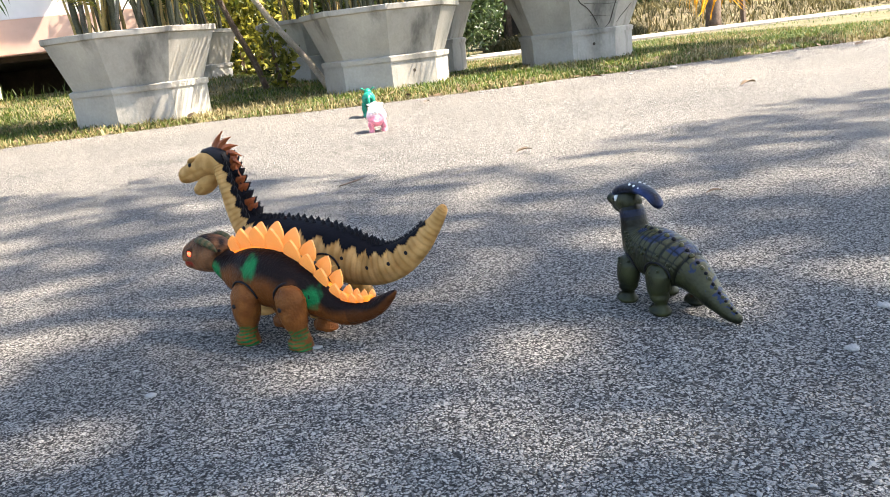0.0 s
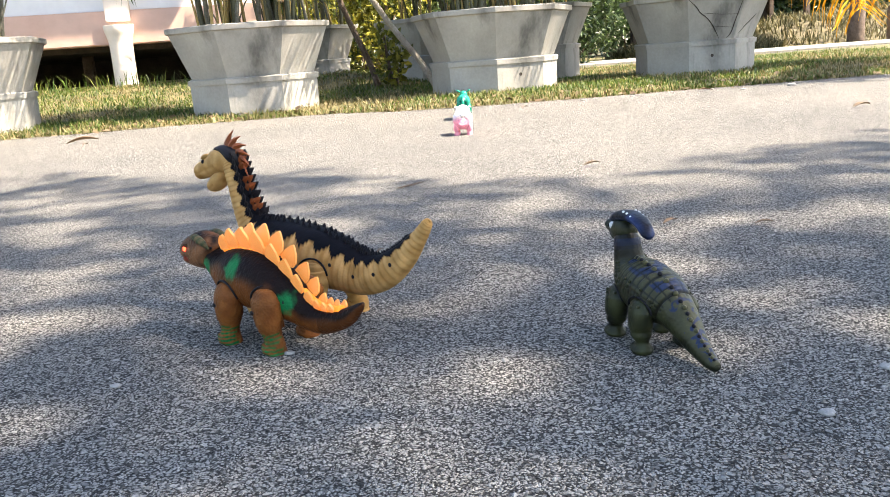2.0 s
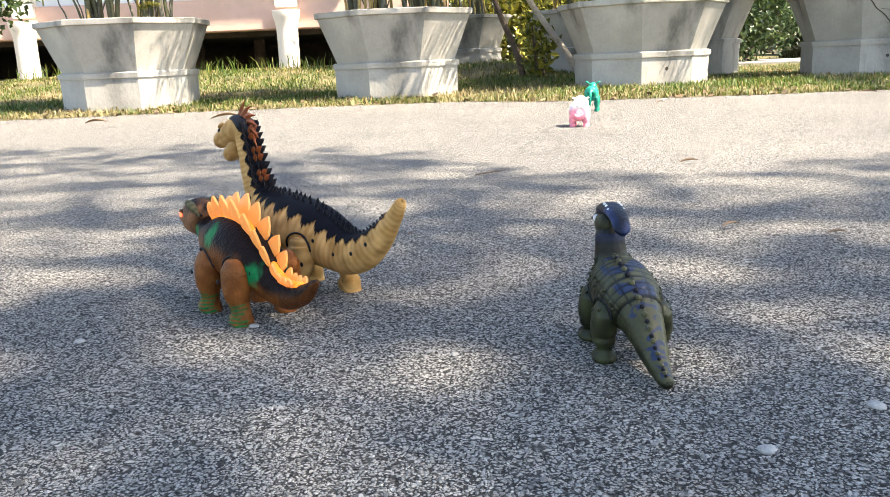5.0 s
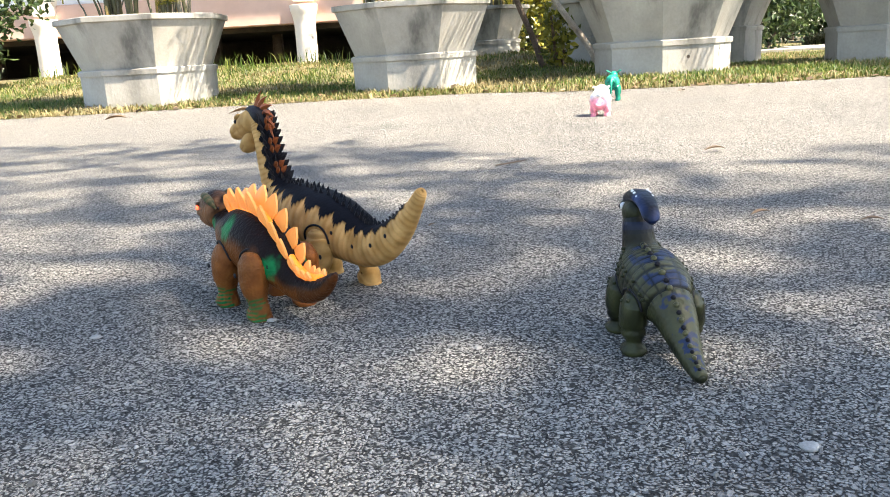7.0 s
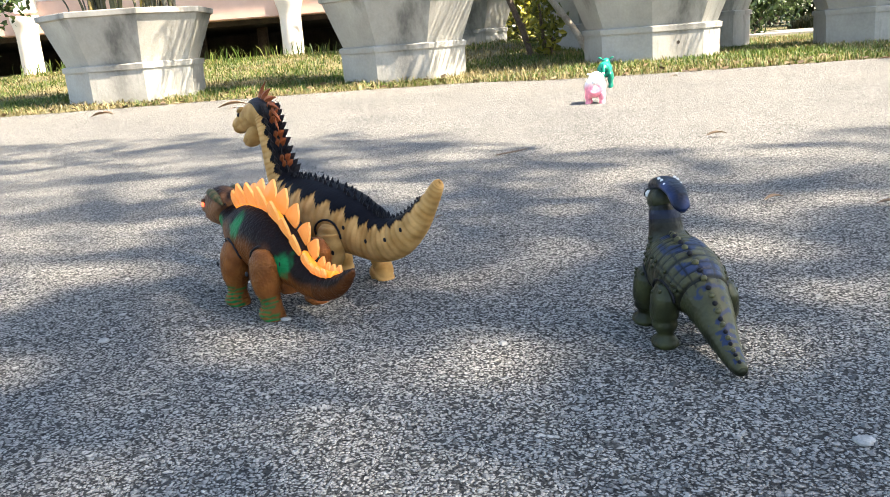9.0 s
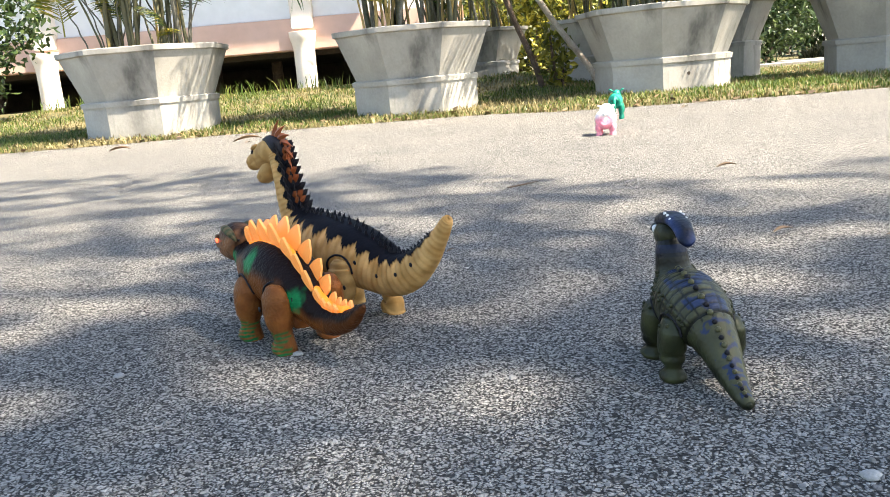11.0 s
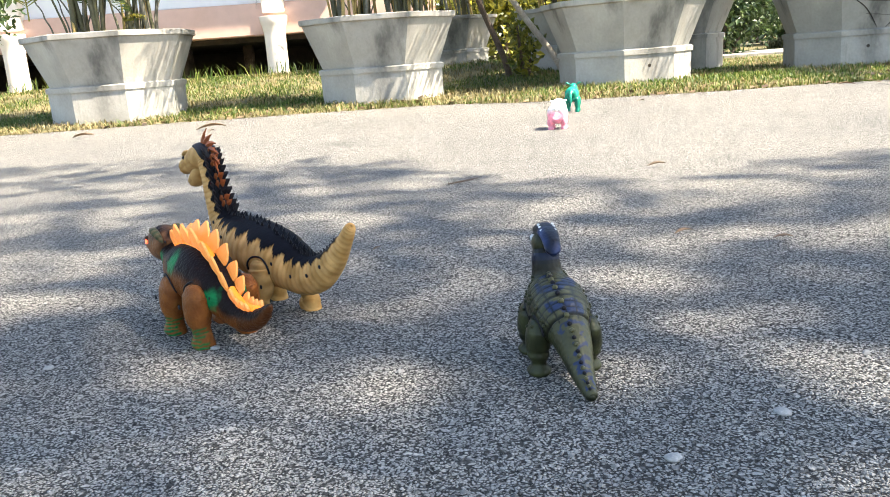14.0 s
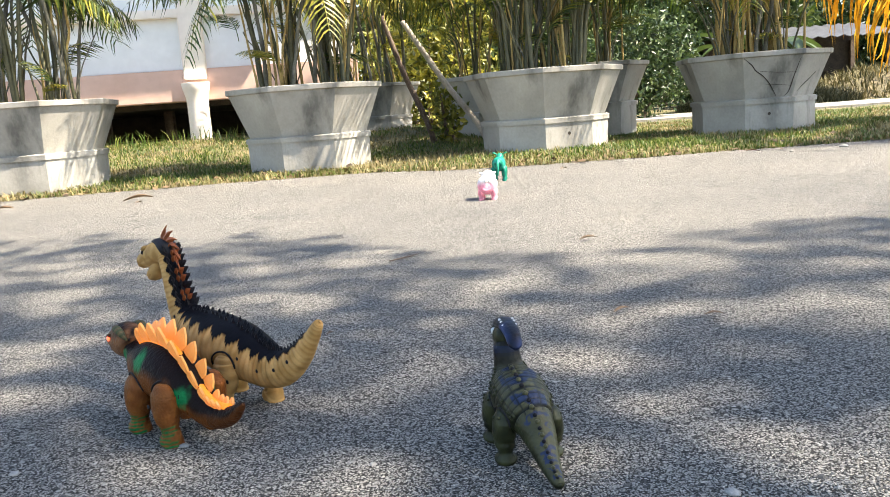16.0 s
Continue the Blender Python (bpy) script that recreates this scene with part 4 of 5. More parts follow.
    cr = piece("crest", loft("crest", [(0.034, 0, 0.008, 0.003, 0.003), (0.024, 0, 0.0125, 0.0085, 0.0055), (0.008, 0, 0.0175, 0.0112, 0.0066), (-0.010, 0, 0.0205, 0.0118, 0.0062), (-0.028, 0, 0.0195, 0.0106, 0.0056), (-0.043, 0, 0.0145, 0.0092, 0.0052), (-0.053, 0, 0.0065, 0.0078, 0.0048), (-0.057, 0, 0.0030, 0.003, 0.003)], TOY_OLIVE, 70, 28, crest_fn), head, label="dark blue swept-back crest")
    for sy in (-1, 1):
        piece("eye", bead(0.0042, EYE_WHITE, "eye"), head, pose(0.015, sy * 0.0098, 0.0062), "white painted eye")
        piece("pupil", bead(0.0022, BLACK_PL, "pupil"), head, pose(0.0163, sy * 0.0128, 0.0062))
        for k in range(5):
            piece("stud", bead(0.0017, EYE_WHITE, "stud"), head, pose(-0.010 - 0.0085 * k, sy * 0.0075, 0.0255 - 0.00075 * k * k))
    c = catmull(spine, 260)
    st = [bead(0.0028, TOY_OLIVE, "stud"), bead(0.0019, TOY_OLIVE, "stud"), bead(0.0025, BLACK_PL, "stud")]
    for me, col in ((st[0], OLV_L), (st[1], OLV)):
        me.color_attributes.new("paint", "FLOAT_COLOR", "POINT").data.foreach_set("color", [*col, 1] * len(me.vertices))
    def on(s, a, lift=1.0):
        i = min(int(s * (len(c) - 1)), len(c) - 2)
        t = Vector(c[i + 1][:3] - c[i][:3]).normalized()
        y = Vector((0, 1, 0))
        y = (y - y.dot(t) * t).normalized()
        u = t.cross(y)
        return Matrix.Translation(Vector(c[i][:3]) + u * math.cos(a) * c[i][4] * lift + y * math.sin(a) * c[i][3] * lift)
    for k, s in enumerate(np.linspace(0.10, 0.74, 26)):
        for a in (0.16,):
            piece("stud", st[(k % 2 == 0) * 2], toy, on(s, a) @ Matrix.Scale(0.6 + 0.5 * min(1, s * 2), 4))
    rng = random.Random(5)
    for s in np.linspace(0.47, 0.80, 9):
        for a in (-1.35, -1.15, 1.15, 1.35):
            piece("stud", st[1], toy, on(s + rng.uniform(-0.012, 0.012), a + rng.uniform(-0.1, 0.1)))
    def leg_fn(s, th, p):
        return 0.0015 * math.sin(p.z * 420 - 0.2) * (s > 0.42), lerp3(OLV_D, (0.044, 0.049, 0.019), 0.55 + nz(p, 70))
    for x, sy, sw in ((0.028, 1, 0.004), (0.026, -1, -0.004), (-0.028, 1, -0.004), (-0.032, -1, 0.004)):
        leg = toy_leg("leg", toy, TOY_OLIVE, x, sy * 0.0265, 0.044, 0.0145, 0.006, leg_fn, sw)
        socket(toy, spine, x, sy, 0.045, 0.0145)
        for k in range(7):
            a, z = rng.uniform(-0.9, 0.9), rng.uniform(0.022, 0.056)
            piece("stud", st[1], leg, pose(x + 0.0125 * math.sin(a), sy * (0.0262 + 0.0100 * math.cos(a)), max(z, 0.036)))
    return toy


def build_small_toy(name, label, m, scale, body, top, mat, kind):
    """A small four-legged walking toy seen far off."""
    toy = thing(name, label, "toy animal", m @ Matrix.Scale(scale, 4))
    fn = lambda s, th, p: (0.0, lerp3(body, top, (p.z - 0.055) * 40 + 0.8 * nz(p, 25)))
    if kind == "calf":
        rows = [(-0.062, 0, 0.085, 0.01, 0.012), (-0.058, 0, 0.085, 0.027, 0.03), (-0.03, 0, 0.084, 0.034, 0.037), (0.01, 0, 0.084, 0.033, 0.036), (0.045, 0, 0.09, 0.027, 0.03), (0.06, 0, 0.094, 0.012, 0.014)]
        hd = [(0.045, 0, 0.10, 0.01, 0.012), (0.06, 0, 0.112, 0.019, 0.02), (0.082, 0, 0.112, 0.018, 0.018), (0.104, 0, 0.102, 0.012, 0.012), (0.112, 0, 0.098, 0.005, 0.005)]
        tl = [(-0.058, 0, 0.105, 0.008, 0.008), (-0.078, 0, 0.085, 0.007, 0.007), (-0.086, 0, 0.05, 0.005, 0.005), (-0.088, 0, 0.03, 0.002, 0.002)]
        legs, top_l, r = ((0.04, 0.024), (-0.042, 0.026)), 0.06, 0.0145
    else:
        rows = [(-0.052, 0, 0.06, 0.012, 0.012), (-0.046, 0, 0.06, 0.034, 0.034), (-0.015, 0, 0.064, 0.043, 0.042), (0.02, 0, 0.066, 0.041, 0.04), (0.045, 0, 0.068, 0.025, 0.025), (0.05, 0, 0.068, 0.01, 0.01)]
        hd = [(0.02, 0, 0.088, 0.012, 0.012), (0.035, 0, 0.092, 0.03, 0.03), (0.06, 0, 0.09, 0.031, 0.03), (0.08, 0, 0.082, 0.018, 0.018), (0.086, 0, 0.08, 0.006, 0.006)]
        tl = [(-0.045, 0, 0.08, 0.006, 0.006), (-0.058, 0, 0.088, 0.009, 0.009), (-0.064, 0, 0.094, 0.003, 0.003)]
        legs, top_l, r = ((0.03, 0.026), (-0.028, 0.027)), 0.04, 0.016
    piece("body", loft("body", rows, mat, 40, 28, fn), toy)
    piece("head", loft("head", hd, mat, 36, 24, fn), toy)
    piece("tail", loft("tail", tl, mat, 24, 12, fn), toy)
    for sy in (-1, 1):
        piece("ear", loft("ear", [(hd[1][0], sy * 0.014, hd[1][2] + 0.012, 0.003, 0.003), (hd[1][0] - 0.002, sy * 0.028, hd[1][2] + 0.022, 0.007, 0.004), (hd[1][0] - 0.004, sy * 0.036, hd[1][2] + 0.022, 0.002, 0.002)], mat, 18, 12, fn, (1, 0, 0)), toy)
        for x, y in legs:
            toy_leg("leg", toy, mat, x, sy * y, top_l, r, 0.006, fn)
    return toy


# ---- build the setting ----
build_ground()
build_grass()
build_house()
for k, (x, y, a, z) in enumerate(PLANTERS):
    build_planter(x, y, a, z, cracked=(k == 3))
LOOKS = [(44, 0.12, 0, (5, 5, 2, 4, 2, 2, 4)), (50, 0.28, 0, (6, 3, 4, 4, 3, 4, 3)), (56, 0.45, 0, (7, 1, 2, 6, 3, 2, 1)), (60, 0.45, 3, (3, 1, 7, 2, 3, 7, 2)), (26, 0.4, 0, None), (26, 0.35, 0, (3, 1, 6, 2, 3, 6, 2)), (26, 0.35, 0, (3, 1, 6, 2, 3, 6, 2))]
for k, ((x, y, a, z), (n, lime, yel, w)) in enumerate(zip(PLANTERS, LOOKS)):
    build_palm(x, y, z + 0.555, 20 + k, n, lime, yel, weights=w)

# leaning props
for nm, p0, p1, mt, lab in (("dark_prop", (0.89, 7.25, 0.06), (0.50, 7.25, 1.2), BARK, "dark wooden prop leaning among the planters"), ("pale_prop", (1.30, 6.75, 0.06), (0.66, 7.0, 1.12), BARK_PALE, "pale wooden prop leaning on the palms")):
    d = Vector(p1) - Vector(p0)
    pts = [tuple(Vector(p0) + d * u + Vector((0.012 * math.sin(u * 7), 0, 0.01 * math.sin(u * 11)))) for u in np.linspace(0, 1, 7)]
    prop = new("wooden_prop", tube("wooden_prop", pts, [0.028, 0.026, 0.026, 0.024, 0.024, 0.022, 0.021], mt, 10))
    tagged(prop, lab, "pole", "leaning props")

# trees and bushes behind
build_bush("dark leafy bush beside the house", -4.6, 7.9, [(0, 0, 0.7, 0.55), (0.4, 0.2, 1.1, 0.5), (-0.5, 0, 1.2, 0.6), (0.0, 0.3, 1.7, 0.6), (-0.9, 0.2, 0.6, 0.6)], 5000, 0.09, LEAF_DARK, 11)
build_bush("low bush with bright yellow-green leaves", -3.75, 6.4, [(0, 0, 0.16, 0.13), (0.1, 0, 0.28, 0.11), (-0.12, 0.05, 0.32, 0.12)], 260, 0.07, LEAF_YELLOW, 12)
build_bush("sprawling yellow-green shrub between the planters", 1.02, 7.2, [(0, 0, 0.2, 0.13), (0.05, 0.05, 0.36, 0.11), (-0.06, 0, 0.5, 0.1)], 240, 0.08, LEAF_YELLOW, 13)
build_bush("dark glossy bush on the lawn", 4.0, 11.2, [(0, 0, 0.5, 0.5), (0.5, 0.1, 0.6, 0.45), (-0.4, 0.1, 0.8, 0.45), (0.2, 0.2, 1.1, 0.5), (0.7, 0.3, 1.0, 0.4)], 5200, 0.085, LEAF_DARK, 14)
for k, (x, y, mt, hh) in enumerate(((1.2, 11.5, LEAF_YELLOW, 1.0), (2.2, 13.0, LEAF, 1.4), (0.7, 12.8, LEAF, 1.3), (3.0, 12.6, LEAF, 1.2))):
    build_bush("tall leafy shrub in sun behind the planters", x, y, [(0, 0, 0.5 * hh, 0.5), (0.5, 0, 0.9 * hh, 0.5), (-0.5, 0.1, 1.0 * hh, 0.55), (0.1, 0.2, 1.5 * hh, 0.6), (0.6, 0.2, 1.7 * hh, 0.5)], 4200, 0.10, mt, 30 + k)
for k, (x, y, h) in enumerate(((1.0, 16.5, 4.0), (4.5, 17.5, 4.5), (8.5, 22, 5.5), (13, 25, 6.0), (-3, 20, 5.5), (18, 27, 6.0), (24, 30, 6.5))):
    bl = [(0, 0, h, 1.5), (1.2, 0.3, h * 0.75, 1.3), (-1.2, 0.2, h * 0.7, 1.3), (0.5, -0.5, h * 0.5, 1.2), (-0.6, -0.3, h * 0.35, 1.1), (0.9, 0, h * 0.28, 1.0)]
    build_tree("broadleaf_tree", "leafy broadleaf tree with sunlit outer leaves", x, y, h * 0.8, 0.12, bl, 5200, 0.24, LEAF if k % 2 else LEAF_DARK, BARK, 50 + k)

for k in range(9):
    x = 2.2 + 1.9 * k
    build_bush("tall dense dark shrub at the far edge of the lawn", x, 18.2 + 0.5 * (k % 3), [(0, 0, 0.7, 0.9), (0.5, 0.1, 1.6, 0.9), (-0.6, 0, 1.5, 0.8), (0.1, 0.2, 2.5, 0.9), (0.7, 0, 0.6, 0.8)], 3600, 0.2, LEAF_DARK if k % 2 else LEAF, 90 + k)
# banana plant, shed, mound, posts on the far side
def build_banana(x, y):
    b = thing("banana_plant", "broad-leaved banana plant behind the planters", "plant", pose(x, y, 0))
    piece("stem", tube("stem", [(0, 0, -0.02), (0.02, 0, 0.5), (0, 0, 1.0)], [0.09, 0.075, 0.05], CANE_GREEN, 10), b)
    rng = random.Random(3)
    for k in range(8):
        v, f = [], []
        L = rng.uniform(0.9, 1.3)
        for i, u in enumerate(np.linspace(0, 1, 10)):
            w = 0.17 * math.sin(math.pi * (0.06 + 0.92 * u)) ** 0.7
            p = (L * u, L * (0.75 * u - 0.95 * u * u))
            v += [(p[0], -w, p[1] + 0.05), (p[0], 0, p[1]), (p[0], w, p[1] + 0.05)]
            if i:
                a = 3 * i
                f += [(a - 3, a - 2, a + 1, a), (a - 2, a - 1, a + 2, a + 1)]
        piece("leaf", mesh_of("leaf", v, f, LEAF, True), b, pose(0, 0, 0.95, 0, rng.uniform(-25, 5), 45 * k + rng.uniform(-15, 15)))


build_banana(6.4, 13.2)
build_banana(7.6, 14.4)


def build_shed():
    shed = thing("shed", "dark open shed with a pale tin roof", "shed", pose(9.0, 16.2, 0, 0, 0, -6))
    n = 56
    v, f = [], []
    for k in range(n + 1):
        x = -1.6 + 3.4 * k / n
        z = 0.02 * math.sin(k * math.pi / 2)
        for y, dz in ((-0.9, 1.22), (0.9, 1.55)):
            v += [(x, y, dz + z), (x, y, dz + z - 0.012)]
    for k in range(n):
        a = 4 * k
        f += [(a, a + 4, a + 6, a + 2), (a + 1, a + 3, a + 7, a + 5), (a, a + 1, a + 5, a + 4)]
    piece("roof", mesh_of("roof", v, f, TIN), shed, label="corrugated tin roof with its tree shade put into a darker grey")
    for x in (-1.4, 0.1, 1.6):
        for y in (-0.75, 0.75):
            bm = bmesh.new()
            box(bm, (x - 0.05, y - 0.05, -0.02), (x + 0.05, y + 0.05, 1.2), 0.006)
            part("post", bm, BARK, shed)
    # the shed's dark inside is built as a near-black back and boxes
    bm = bmesh.new()
    box(bm, (-1.5, 0.80, 0), (1.7, 0.86, 1.4), 0.006)
    part("dark_back", bm, DARK_FILL, shed)
    for k in range(9):
        bm = bmesh.new()
        x = -1.2 + 0.3 * k
        box(bm, (x, -0.3 + 0.06 * (k % 3), 0), (x + 0.22, 0.3, 0.35 + 0.12 * ((k * 7) % 4)), 0.02)
        part("stack", bm, DARK_FILL, shed)


build_shed()


def build_mound(x, y, rx, ry, h, seed):
    v, f = [], []
    n, m = 40, 14
    for j in range(m + 1):
        r = j / m
        for i in range(n):
            a = 2 * math.pi * i / n
            p = (rx * r * math.cos(a), ry * r * math.sin(a))
            z = h * (1 - r * r) ** 1.2 * (1 + 0.3 * nz((p[0], p[1], seed), 1.6)) + 0.04 * nz((p[0], p[1], seed), 7)
            v.append((*p, z if j < m else -0.03))
    for j in range(m):
        for i in range(n):
            f.append((j * n + i, (j + 1) * n + i, (j + 1) * n + (i + 1) % n, j * n + (i + 1) % n))
    ob = new("earth_bank", mesh_of("earth_bank", v, f, SOIL, True))
    ob.matrix_basis = pose(x, y, 0.03)
    tagged(ob, "low earth bank overgrown with dry grass", "bank", kind="structure")
    rng = np.random.default_rng(seed)
    sp = []
    for _ in range(7000):
        r, a = math.sqrt(rng.random()), rng.uniform(0, 6.283)
        p = (rx * r * math.cos(a), ry * r * math.sin(a))
        z = h * (1 - r * r) ** 1.2 * (1 + 0.3 * nz((p[0], p[1], seed), 1.6))
        sp.append((x + p[0], y + p[1], z + 0.02))
    blades("grass_bank", "matted dry and green grass on the bank", sp, BANK if seed % 2 else GRASS, 0.06, 0.2, 0.012, seed, 1.6)


build_mound(11.0, 14.8, 3.6, 1.9, 0.55, 1)
build_mound(17.5, 16.0, 4.5, 2.2, 0.6, 3)
build_mound(7.2, 13.6, 1.6, 0.9, 0.2, 5)
tree = build_tree("palm_trunk_tree", "slim dark-trunked tree beside the path", 9.4, 12.35, 3.2, 0.11, [(0, 0, 3.4, 0.9), (0.6, 0, 3.0, 0.7), (-0.6, 0.1, 3.1, 0.7)], 2600, 0.16, LEAF, BARK, 71)
post = mesh_of("fence_post", [(-0.035, -0.035, -0.1), (0.035, -0.035, -0.1), (0.035, 0.035, -0.1), (-0.035, 0.035, -0.1), (-0.03, -0.03, 0.52), (0.03, -0.03, 0.5), (0.03, 0.03, 0.54), (-0.03, 0.03, 0.53)],
               [(3, 2, 1, 0), (4, 5, 6, 7), (0, 1, 5, 4), (1, 2, 6, 5), (2, 3, 7, 6), (3, 0, 4, 7)], BARK)
for x, y in ((7.1, 12.4), (10.0, 12.3), (13.1, 11.9), (15.5, 11.6)):
    p = new("fence_post", post)
    p.matrix_basis = pose(x, y, 0.05, 0, 3, 20 * x)
    tagged(p, "short weathered wooden post beside the path", "post", "fence posts")


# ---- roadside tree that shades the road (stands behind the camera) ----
# thin spots in the unseen crown, set where light patches fall on the road
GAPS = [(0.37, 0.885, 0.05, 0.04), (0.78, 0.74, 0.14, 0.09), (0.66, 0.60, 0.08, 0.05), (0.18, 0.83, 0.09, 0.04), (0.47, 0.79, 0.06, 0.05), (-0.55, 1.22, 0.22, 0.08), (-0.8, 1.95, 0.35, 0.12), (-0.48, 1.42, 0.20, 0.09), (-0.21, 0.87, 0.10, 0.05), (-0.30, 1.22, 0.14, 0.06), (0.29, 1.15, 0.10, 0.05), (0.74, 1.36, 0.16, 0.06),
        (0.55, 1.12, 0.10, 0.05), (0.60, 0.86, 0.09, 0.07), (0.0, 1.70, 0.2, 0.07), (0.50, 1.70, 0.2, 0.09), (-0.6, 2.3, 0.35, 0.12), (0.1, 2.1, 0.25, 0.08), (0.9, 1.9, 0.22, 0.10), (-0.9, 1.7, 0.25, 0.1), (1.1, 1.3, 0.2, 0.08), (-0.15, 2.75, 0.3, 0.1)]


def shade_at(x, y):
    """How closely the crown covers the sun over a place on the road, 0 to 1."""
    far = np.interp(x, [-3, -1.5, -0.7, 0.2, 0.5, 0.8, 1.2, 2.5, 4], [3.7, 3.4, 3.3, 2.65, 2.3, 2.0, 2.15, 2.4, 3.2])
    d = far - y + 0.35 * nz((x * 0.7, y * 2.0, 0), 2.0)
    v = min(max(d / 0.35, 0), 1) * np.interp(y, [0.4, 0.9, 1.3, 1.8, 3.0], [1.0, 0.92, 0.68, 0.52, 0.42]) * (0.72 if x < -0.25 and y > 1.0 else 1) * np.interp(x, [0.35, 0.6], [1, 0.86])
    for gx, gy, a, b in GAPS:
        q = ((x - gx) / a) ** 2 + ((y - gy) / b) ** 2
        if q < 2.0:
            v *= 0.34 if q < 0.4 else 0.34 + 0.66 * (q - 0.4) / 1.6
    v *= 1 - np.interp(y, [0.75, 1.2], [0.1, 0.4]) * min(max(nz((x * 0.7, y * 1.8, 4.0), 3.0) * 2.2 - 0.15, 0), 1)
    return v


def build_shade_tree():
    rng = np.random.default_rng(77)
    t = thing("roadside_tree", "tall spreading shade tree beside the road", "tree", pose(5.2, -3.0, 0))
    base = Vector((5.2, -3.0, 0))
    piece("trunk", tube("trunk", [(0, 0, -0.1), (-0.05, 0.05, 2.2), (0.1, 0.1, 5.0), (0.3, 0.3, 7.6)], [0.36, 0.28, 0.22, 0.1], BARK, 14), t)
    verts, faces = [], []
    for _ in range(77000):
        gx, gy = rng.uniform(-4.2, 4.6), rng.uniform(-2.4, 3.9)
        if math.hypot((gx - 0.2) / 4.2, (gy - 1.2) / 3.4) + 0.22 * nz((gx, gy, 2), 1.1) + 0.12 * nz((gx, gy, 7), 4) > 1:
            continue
        # extra leaves added out of view to shade the cracked planter
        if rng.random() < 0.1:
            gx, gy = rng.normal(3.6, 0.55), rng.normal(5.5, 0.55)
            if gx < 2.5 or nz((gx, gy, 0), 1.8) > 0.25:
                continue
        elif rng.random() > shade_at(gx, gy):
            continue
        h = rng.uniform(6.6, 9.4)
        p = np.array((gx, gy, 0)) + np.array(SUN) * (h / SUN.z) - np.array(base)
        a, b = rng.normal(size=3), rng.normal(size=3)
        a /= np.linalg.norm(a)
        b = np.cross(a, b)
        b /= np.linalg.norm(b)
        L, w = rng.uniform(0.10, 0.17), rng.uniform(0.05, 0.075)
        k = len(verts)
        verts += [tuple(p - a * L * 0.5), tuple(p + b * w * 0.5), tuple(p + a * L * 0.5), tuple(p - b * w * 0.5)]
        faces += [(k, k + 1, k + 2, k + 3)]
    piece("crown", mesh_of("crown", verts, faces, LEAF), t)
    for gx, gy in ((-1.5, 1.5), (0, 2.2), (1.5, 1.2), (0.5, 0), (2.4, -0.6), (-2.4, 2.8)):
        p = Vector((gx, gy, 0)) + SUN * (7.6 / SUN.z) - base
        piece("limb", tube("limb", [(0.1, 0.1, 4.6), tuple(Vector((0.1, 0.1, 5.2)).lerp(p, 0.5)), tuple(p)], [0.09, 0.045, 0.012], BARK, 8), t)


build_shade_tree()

# ---- toys ----
build_longneck(pose(0.086, 1.075, 0, 0, 0, 133) @ Matrix.Diagonal((1.0, 1.0, 1.02, 1)))
build_plated(pose(0.019, 1.000, 0, 0, 0, 131) @ Matrix.Diagonal((0.96, 1.04, 1.04, 1)))
build_crested(pose(0.403, 0.852, 0, 0, 0, 93) @ Matrix.Scale(0.96, 4))
build_small_toy("toy_calf", "glossy teal green plastic four-legged walking toy", pose(0.92, 4.05, 0, 0, 0, 75), 1.0, (0.005, 0.16, 0.11), (0.008, 0.24, 0.16), TOY_GREEN, "calf")
build_small_toy("toy_pup", "small pink and white plastic walking toy animal", pose(0.74, 3.27, 0, 0, 0, 75), 0.92, (0.85, 0.28, 0.36), (0.85, 0.82, 0.82), TOY_PINK, "pup")


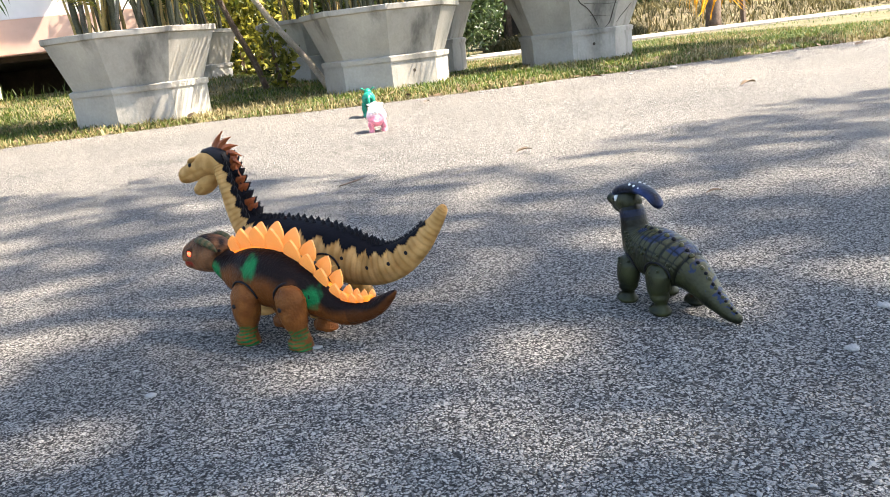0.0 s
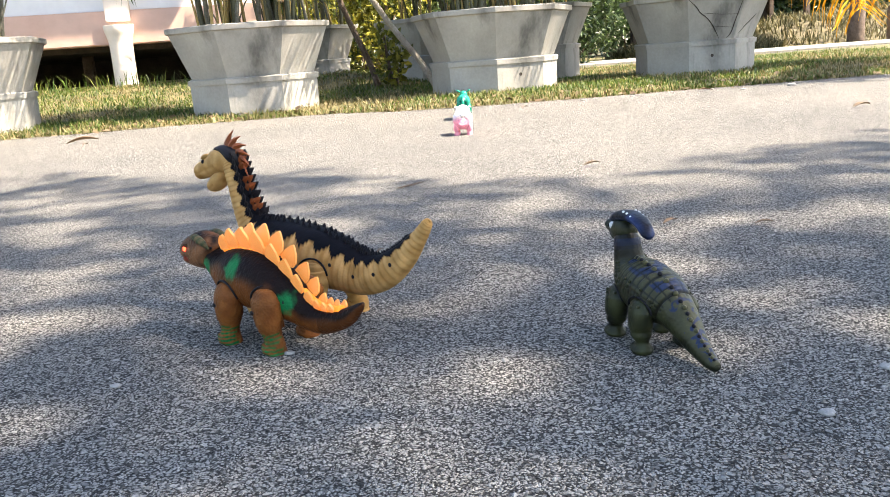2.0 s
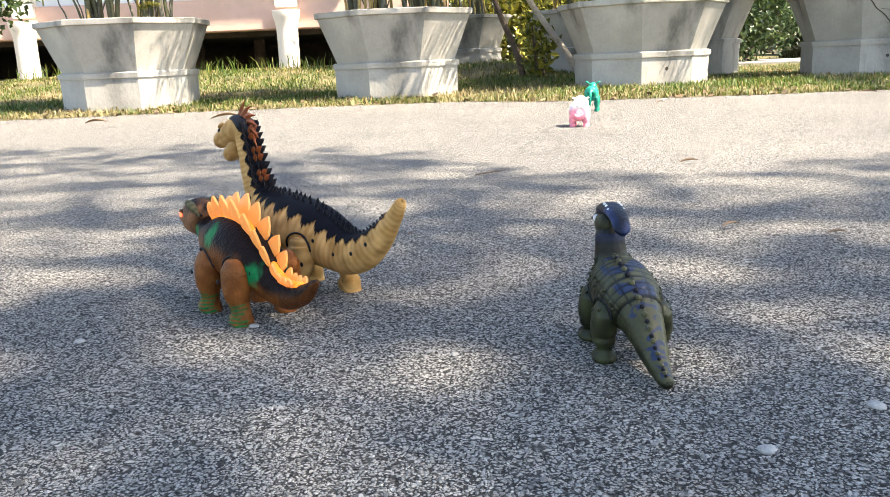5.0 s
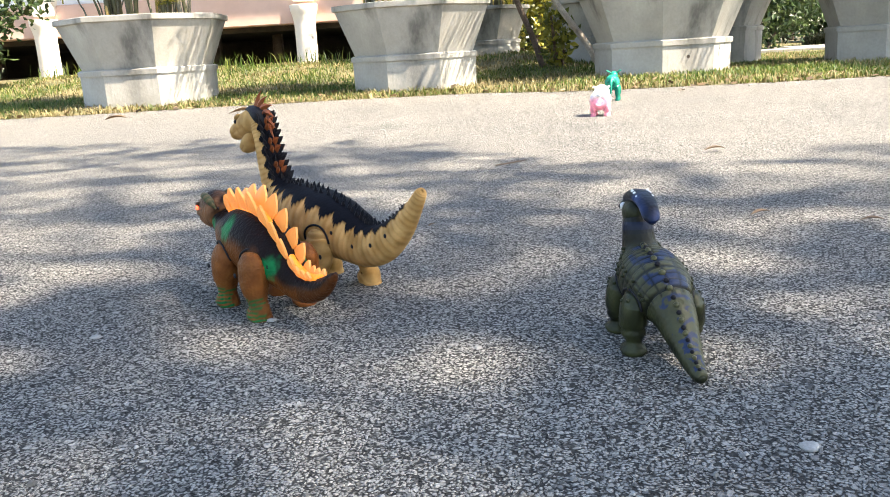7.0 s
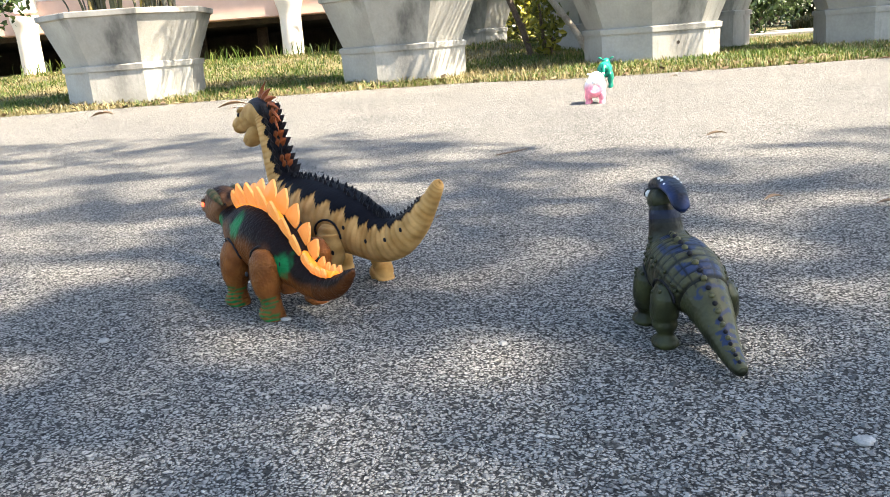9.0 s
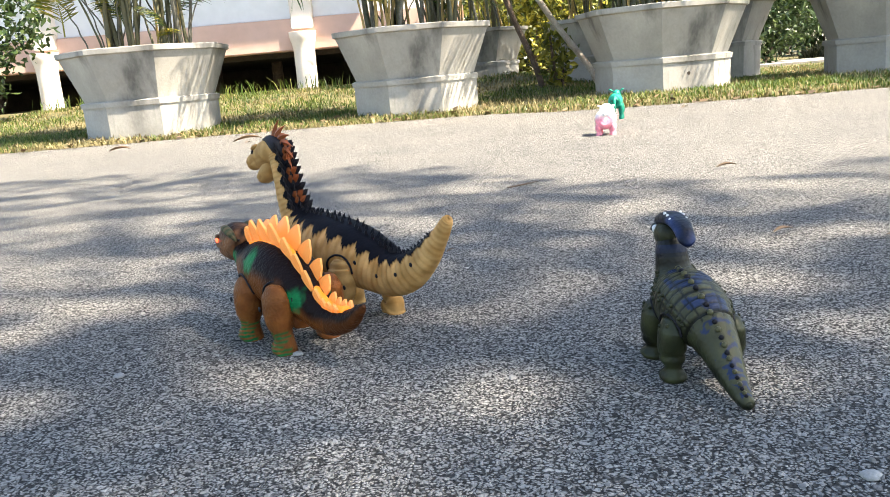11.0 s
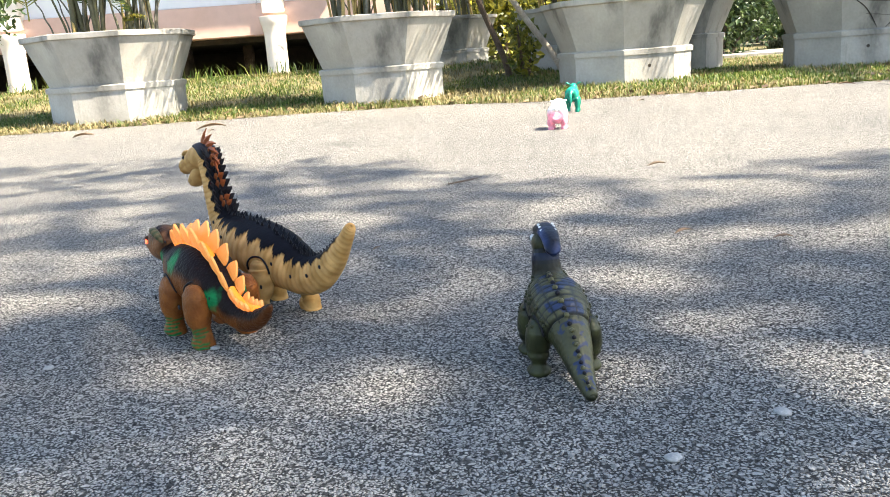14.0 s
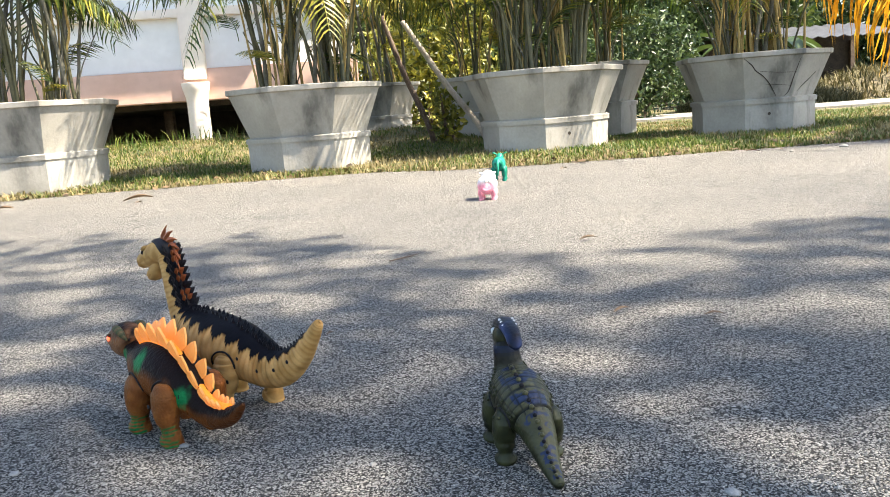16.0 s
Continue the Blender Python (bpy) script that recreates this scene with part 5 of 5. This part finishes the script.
# ---- litter on the road and verge ----
def build_litter():
    rng = np.random.default_rng(9)
    verts, faces = [], []
    for _ in range(9000):
        y = 0.35 + 2.6 * rng.random() ** 1.7
        x = 0.2 + (y + 0.1) * rng.uniform(-0.75, 0.75)
        r = rng.uniform(0.001, 0.0026) * (1.6 if rng.random() < 0.04 else 1)
        k, a = len(verts), rng.uniform(0, 6.283)
        s = rng.uniform(0.6, 1.4, 4)
        verts += [(x + r * s[j] * math.cos(a + j * 1.571), y + r * s[j] * math.sin(a + j * 1.571), 0.0002) for j in range(4)]
        verts += [(x + 0.55 * r * s[j] * math.cos(a + j * 1.571), y + 0.55 * r * s[j] * math.sin(a + j * 1.571), r * rng.uniform(0.35, 0.8)) for j in range(4)]
        faces += [(k, k + 1, k + 5, k + 4), (k + 1, k + 2, k + 6, k + 5), (k + 2, k + 3, k + 7, k + 6), (k + 3, k, k + 4, k + 7), (k + 4, k + 5, k + 6, k + 7)]
    tagged(new("stone_chips", mesh_of("stone_chips", verts, faces, CHIP)), "loose grey stone chips on the asphalt", "gravel", kind="stuff")
    verts, faces = [], []
    for _ in range(620):
        x = rng.uniform(-4, 6)
        y = edge_y(x) + rng.normal() * 0.16 + 0.14
        L, a = rng.uniform(0.02, 0.06), rng.uniform(0, 6.283)
        w, z = L * rng.uniform(0.25, 0.5), 0.004 + lip(max(y - edge_y(x), 0))
        dx, dy = math.cos(a), math.sin(a)
        c = rng.uniform(0.1, 0.5) * L
        k = len(verts)
        verts += [(x - dx * L / 2, y - dy * L / 2, z), (x + dy * w, y - dx * w, z + c * 0.5), (x + dx * L / 2, y + dy * L / 2, z + c), (x - dy * w, y + dx * w, z + c * 0.6)]
        faces += [(k, k + 1, k + 2), (k, k + 2, k + 3)]
    tagged(new("leaf_litter", mesh_of("leaf_litter", verts, faces, DEAD_LEAF)), "curled brown dead leaves along the road edge", "leaves", kind="stuff")
    def leaf(x, y, L, deg, lab):
        v, f = [], []
        for i, u in enumerate(np.linspace(0, 1, 7)):
            w = L * 0.17 * math.sin(math.pi * (0.05 + 0.9 * u))
            z = 0.004 + 0.10 * L * math.sin(u * 2.6)
            v += [(L * u, -w, z + w * 0.5), (L * u, 0, z), (L * u, w, z + w * 0.5)]
            if i:
                q = 3 * i
                f += [(q - 3, q - 2, q + 1, q), (q - 2, q - 1, q + 2, q + 1)]
        o = new("fallen_leaf", mesh_of("fallen_leaf", v, f, DEAD_LEAF, True))
        o.matrix_basis = pose(x, y, 0.002, 0, 0, deg)
        tagged(o, lab, "leaf", "fallen leaves")
    for x, y, L, d in ((-1.05, 4.55, 0.16, 10), (-1.75, 4.6, 0.13, -8), (0.66, 1.35, 0.035, 20), (0.79, 1.28, 0.03, -15), (0.17, 1.38, 0.02, 50), (0.8, 2.1, 0.05, 5), (2.2, 2.9, 0.09, 12), (-0.93, 4.35, 0.05, 70), (1.3, 4.35, 0.06, 40), (2.5, 4.5, 0.09, 170)):
        leaf(x, y, L, d, "curled dead leaf lying on the asphalt")
    for k, (x, y, r) in enumerate(((0.57, 0.70, 0.0075), (0.46, 0.635, 0.007), (-0.16, 0.93, 0.006), (0.02, 0.96, 0.006), (2.62, 4.38, 0.015), (2.95, 4.42, 0.024), (1.75, 4.62, 0.012))):
        bm = bmesh.new()
        bmesh.ops.create_icosphere(bm, subdivisions=2, radius=r)
        for v in bm.verts:
            v.co *= 1 + 0.25 * nz(v.co, 1.3 / r, k)
            v.co.z = max(v.co.z * 0.45, -0.1 * r)
        o = part("pebble", bm, STONE, None, smooth=True)
        o.matrix_basis = pose(x, y, 0.1 * r, 0, 0, 50 * k)
        tagged(o, "pale flat pebble lying on the road", "stone", "pebbles")
    twig = new("twig", tube("twig", [(0, 0, 0.003), (0.05, 0.008, 0.004), (0.10, 0.03, 0.003)], [0.0016, 0.002, 0.001], BARK, 6))
    twig.matrix_basis = pose(0.30, 2.05, 0, 0, 0, 25)
    tagged(twig, "thin dry twig on the asphalt", "twig")


build_litter()
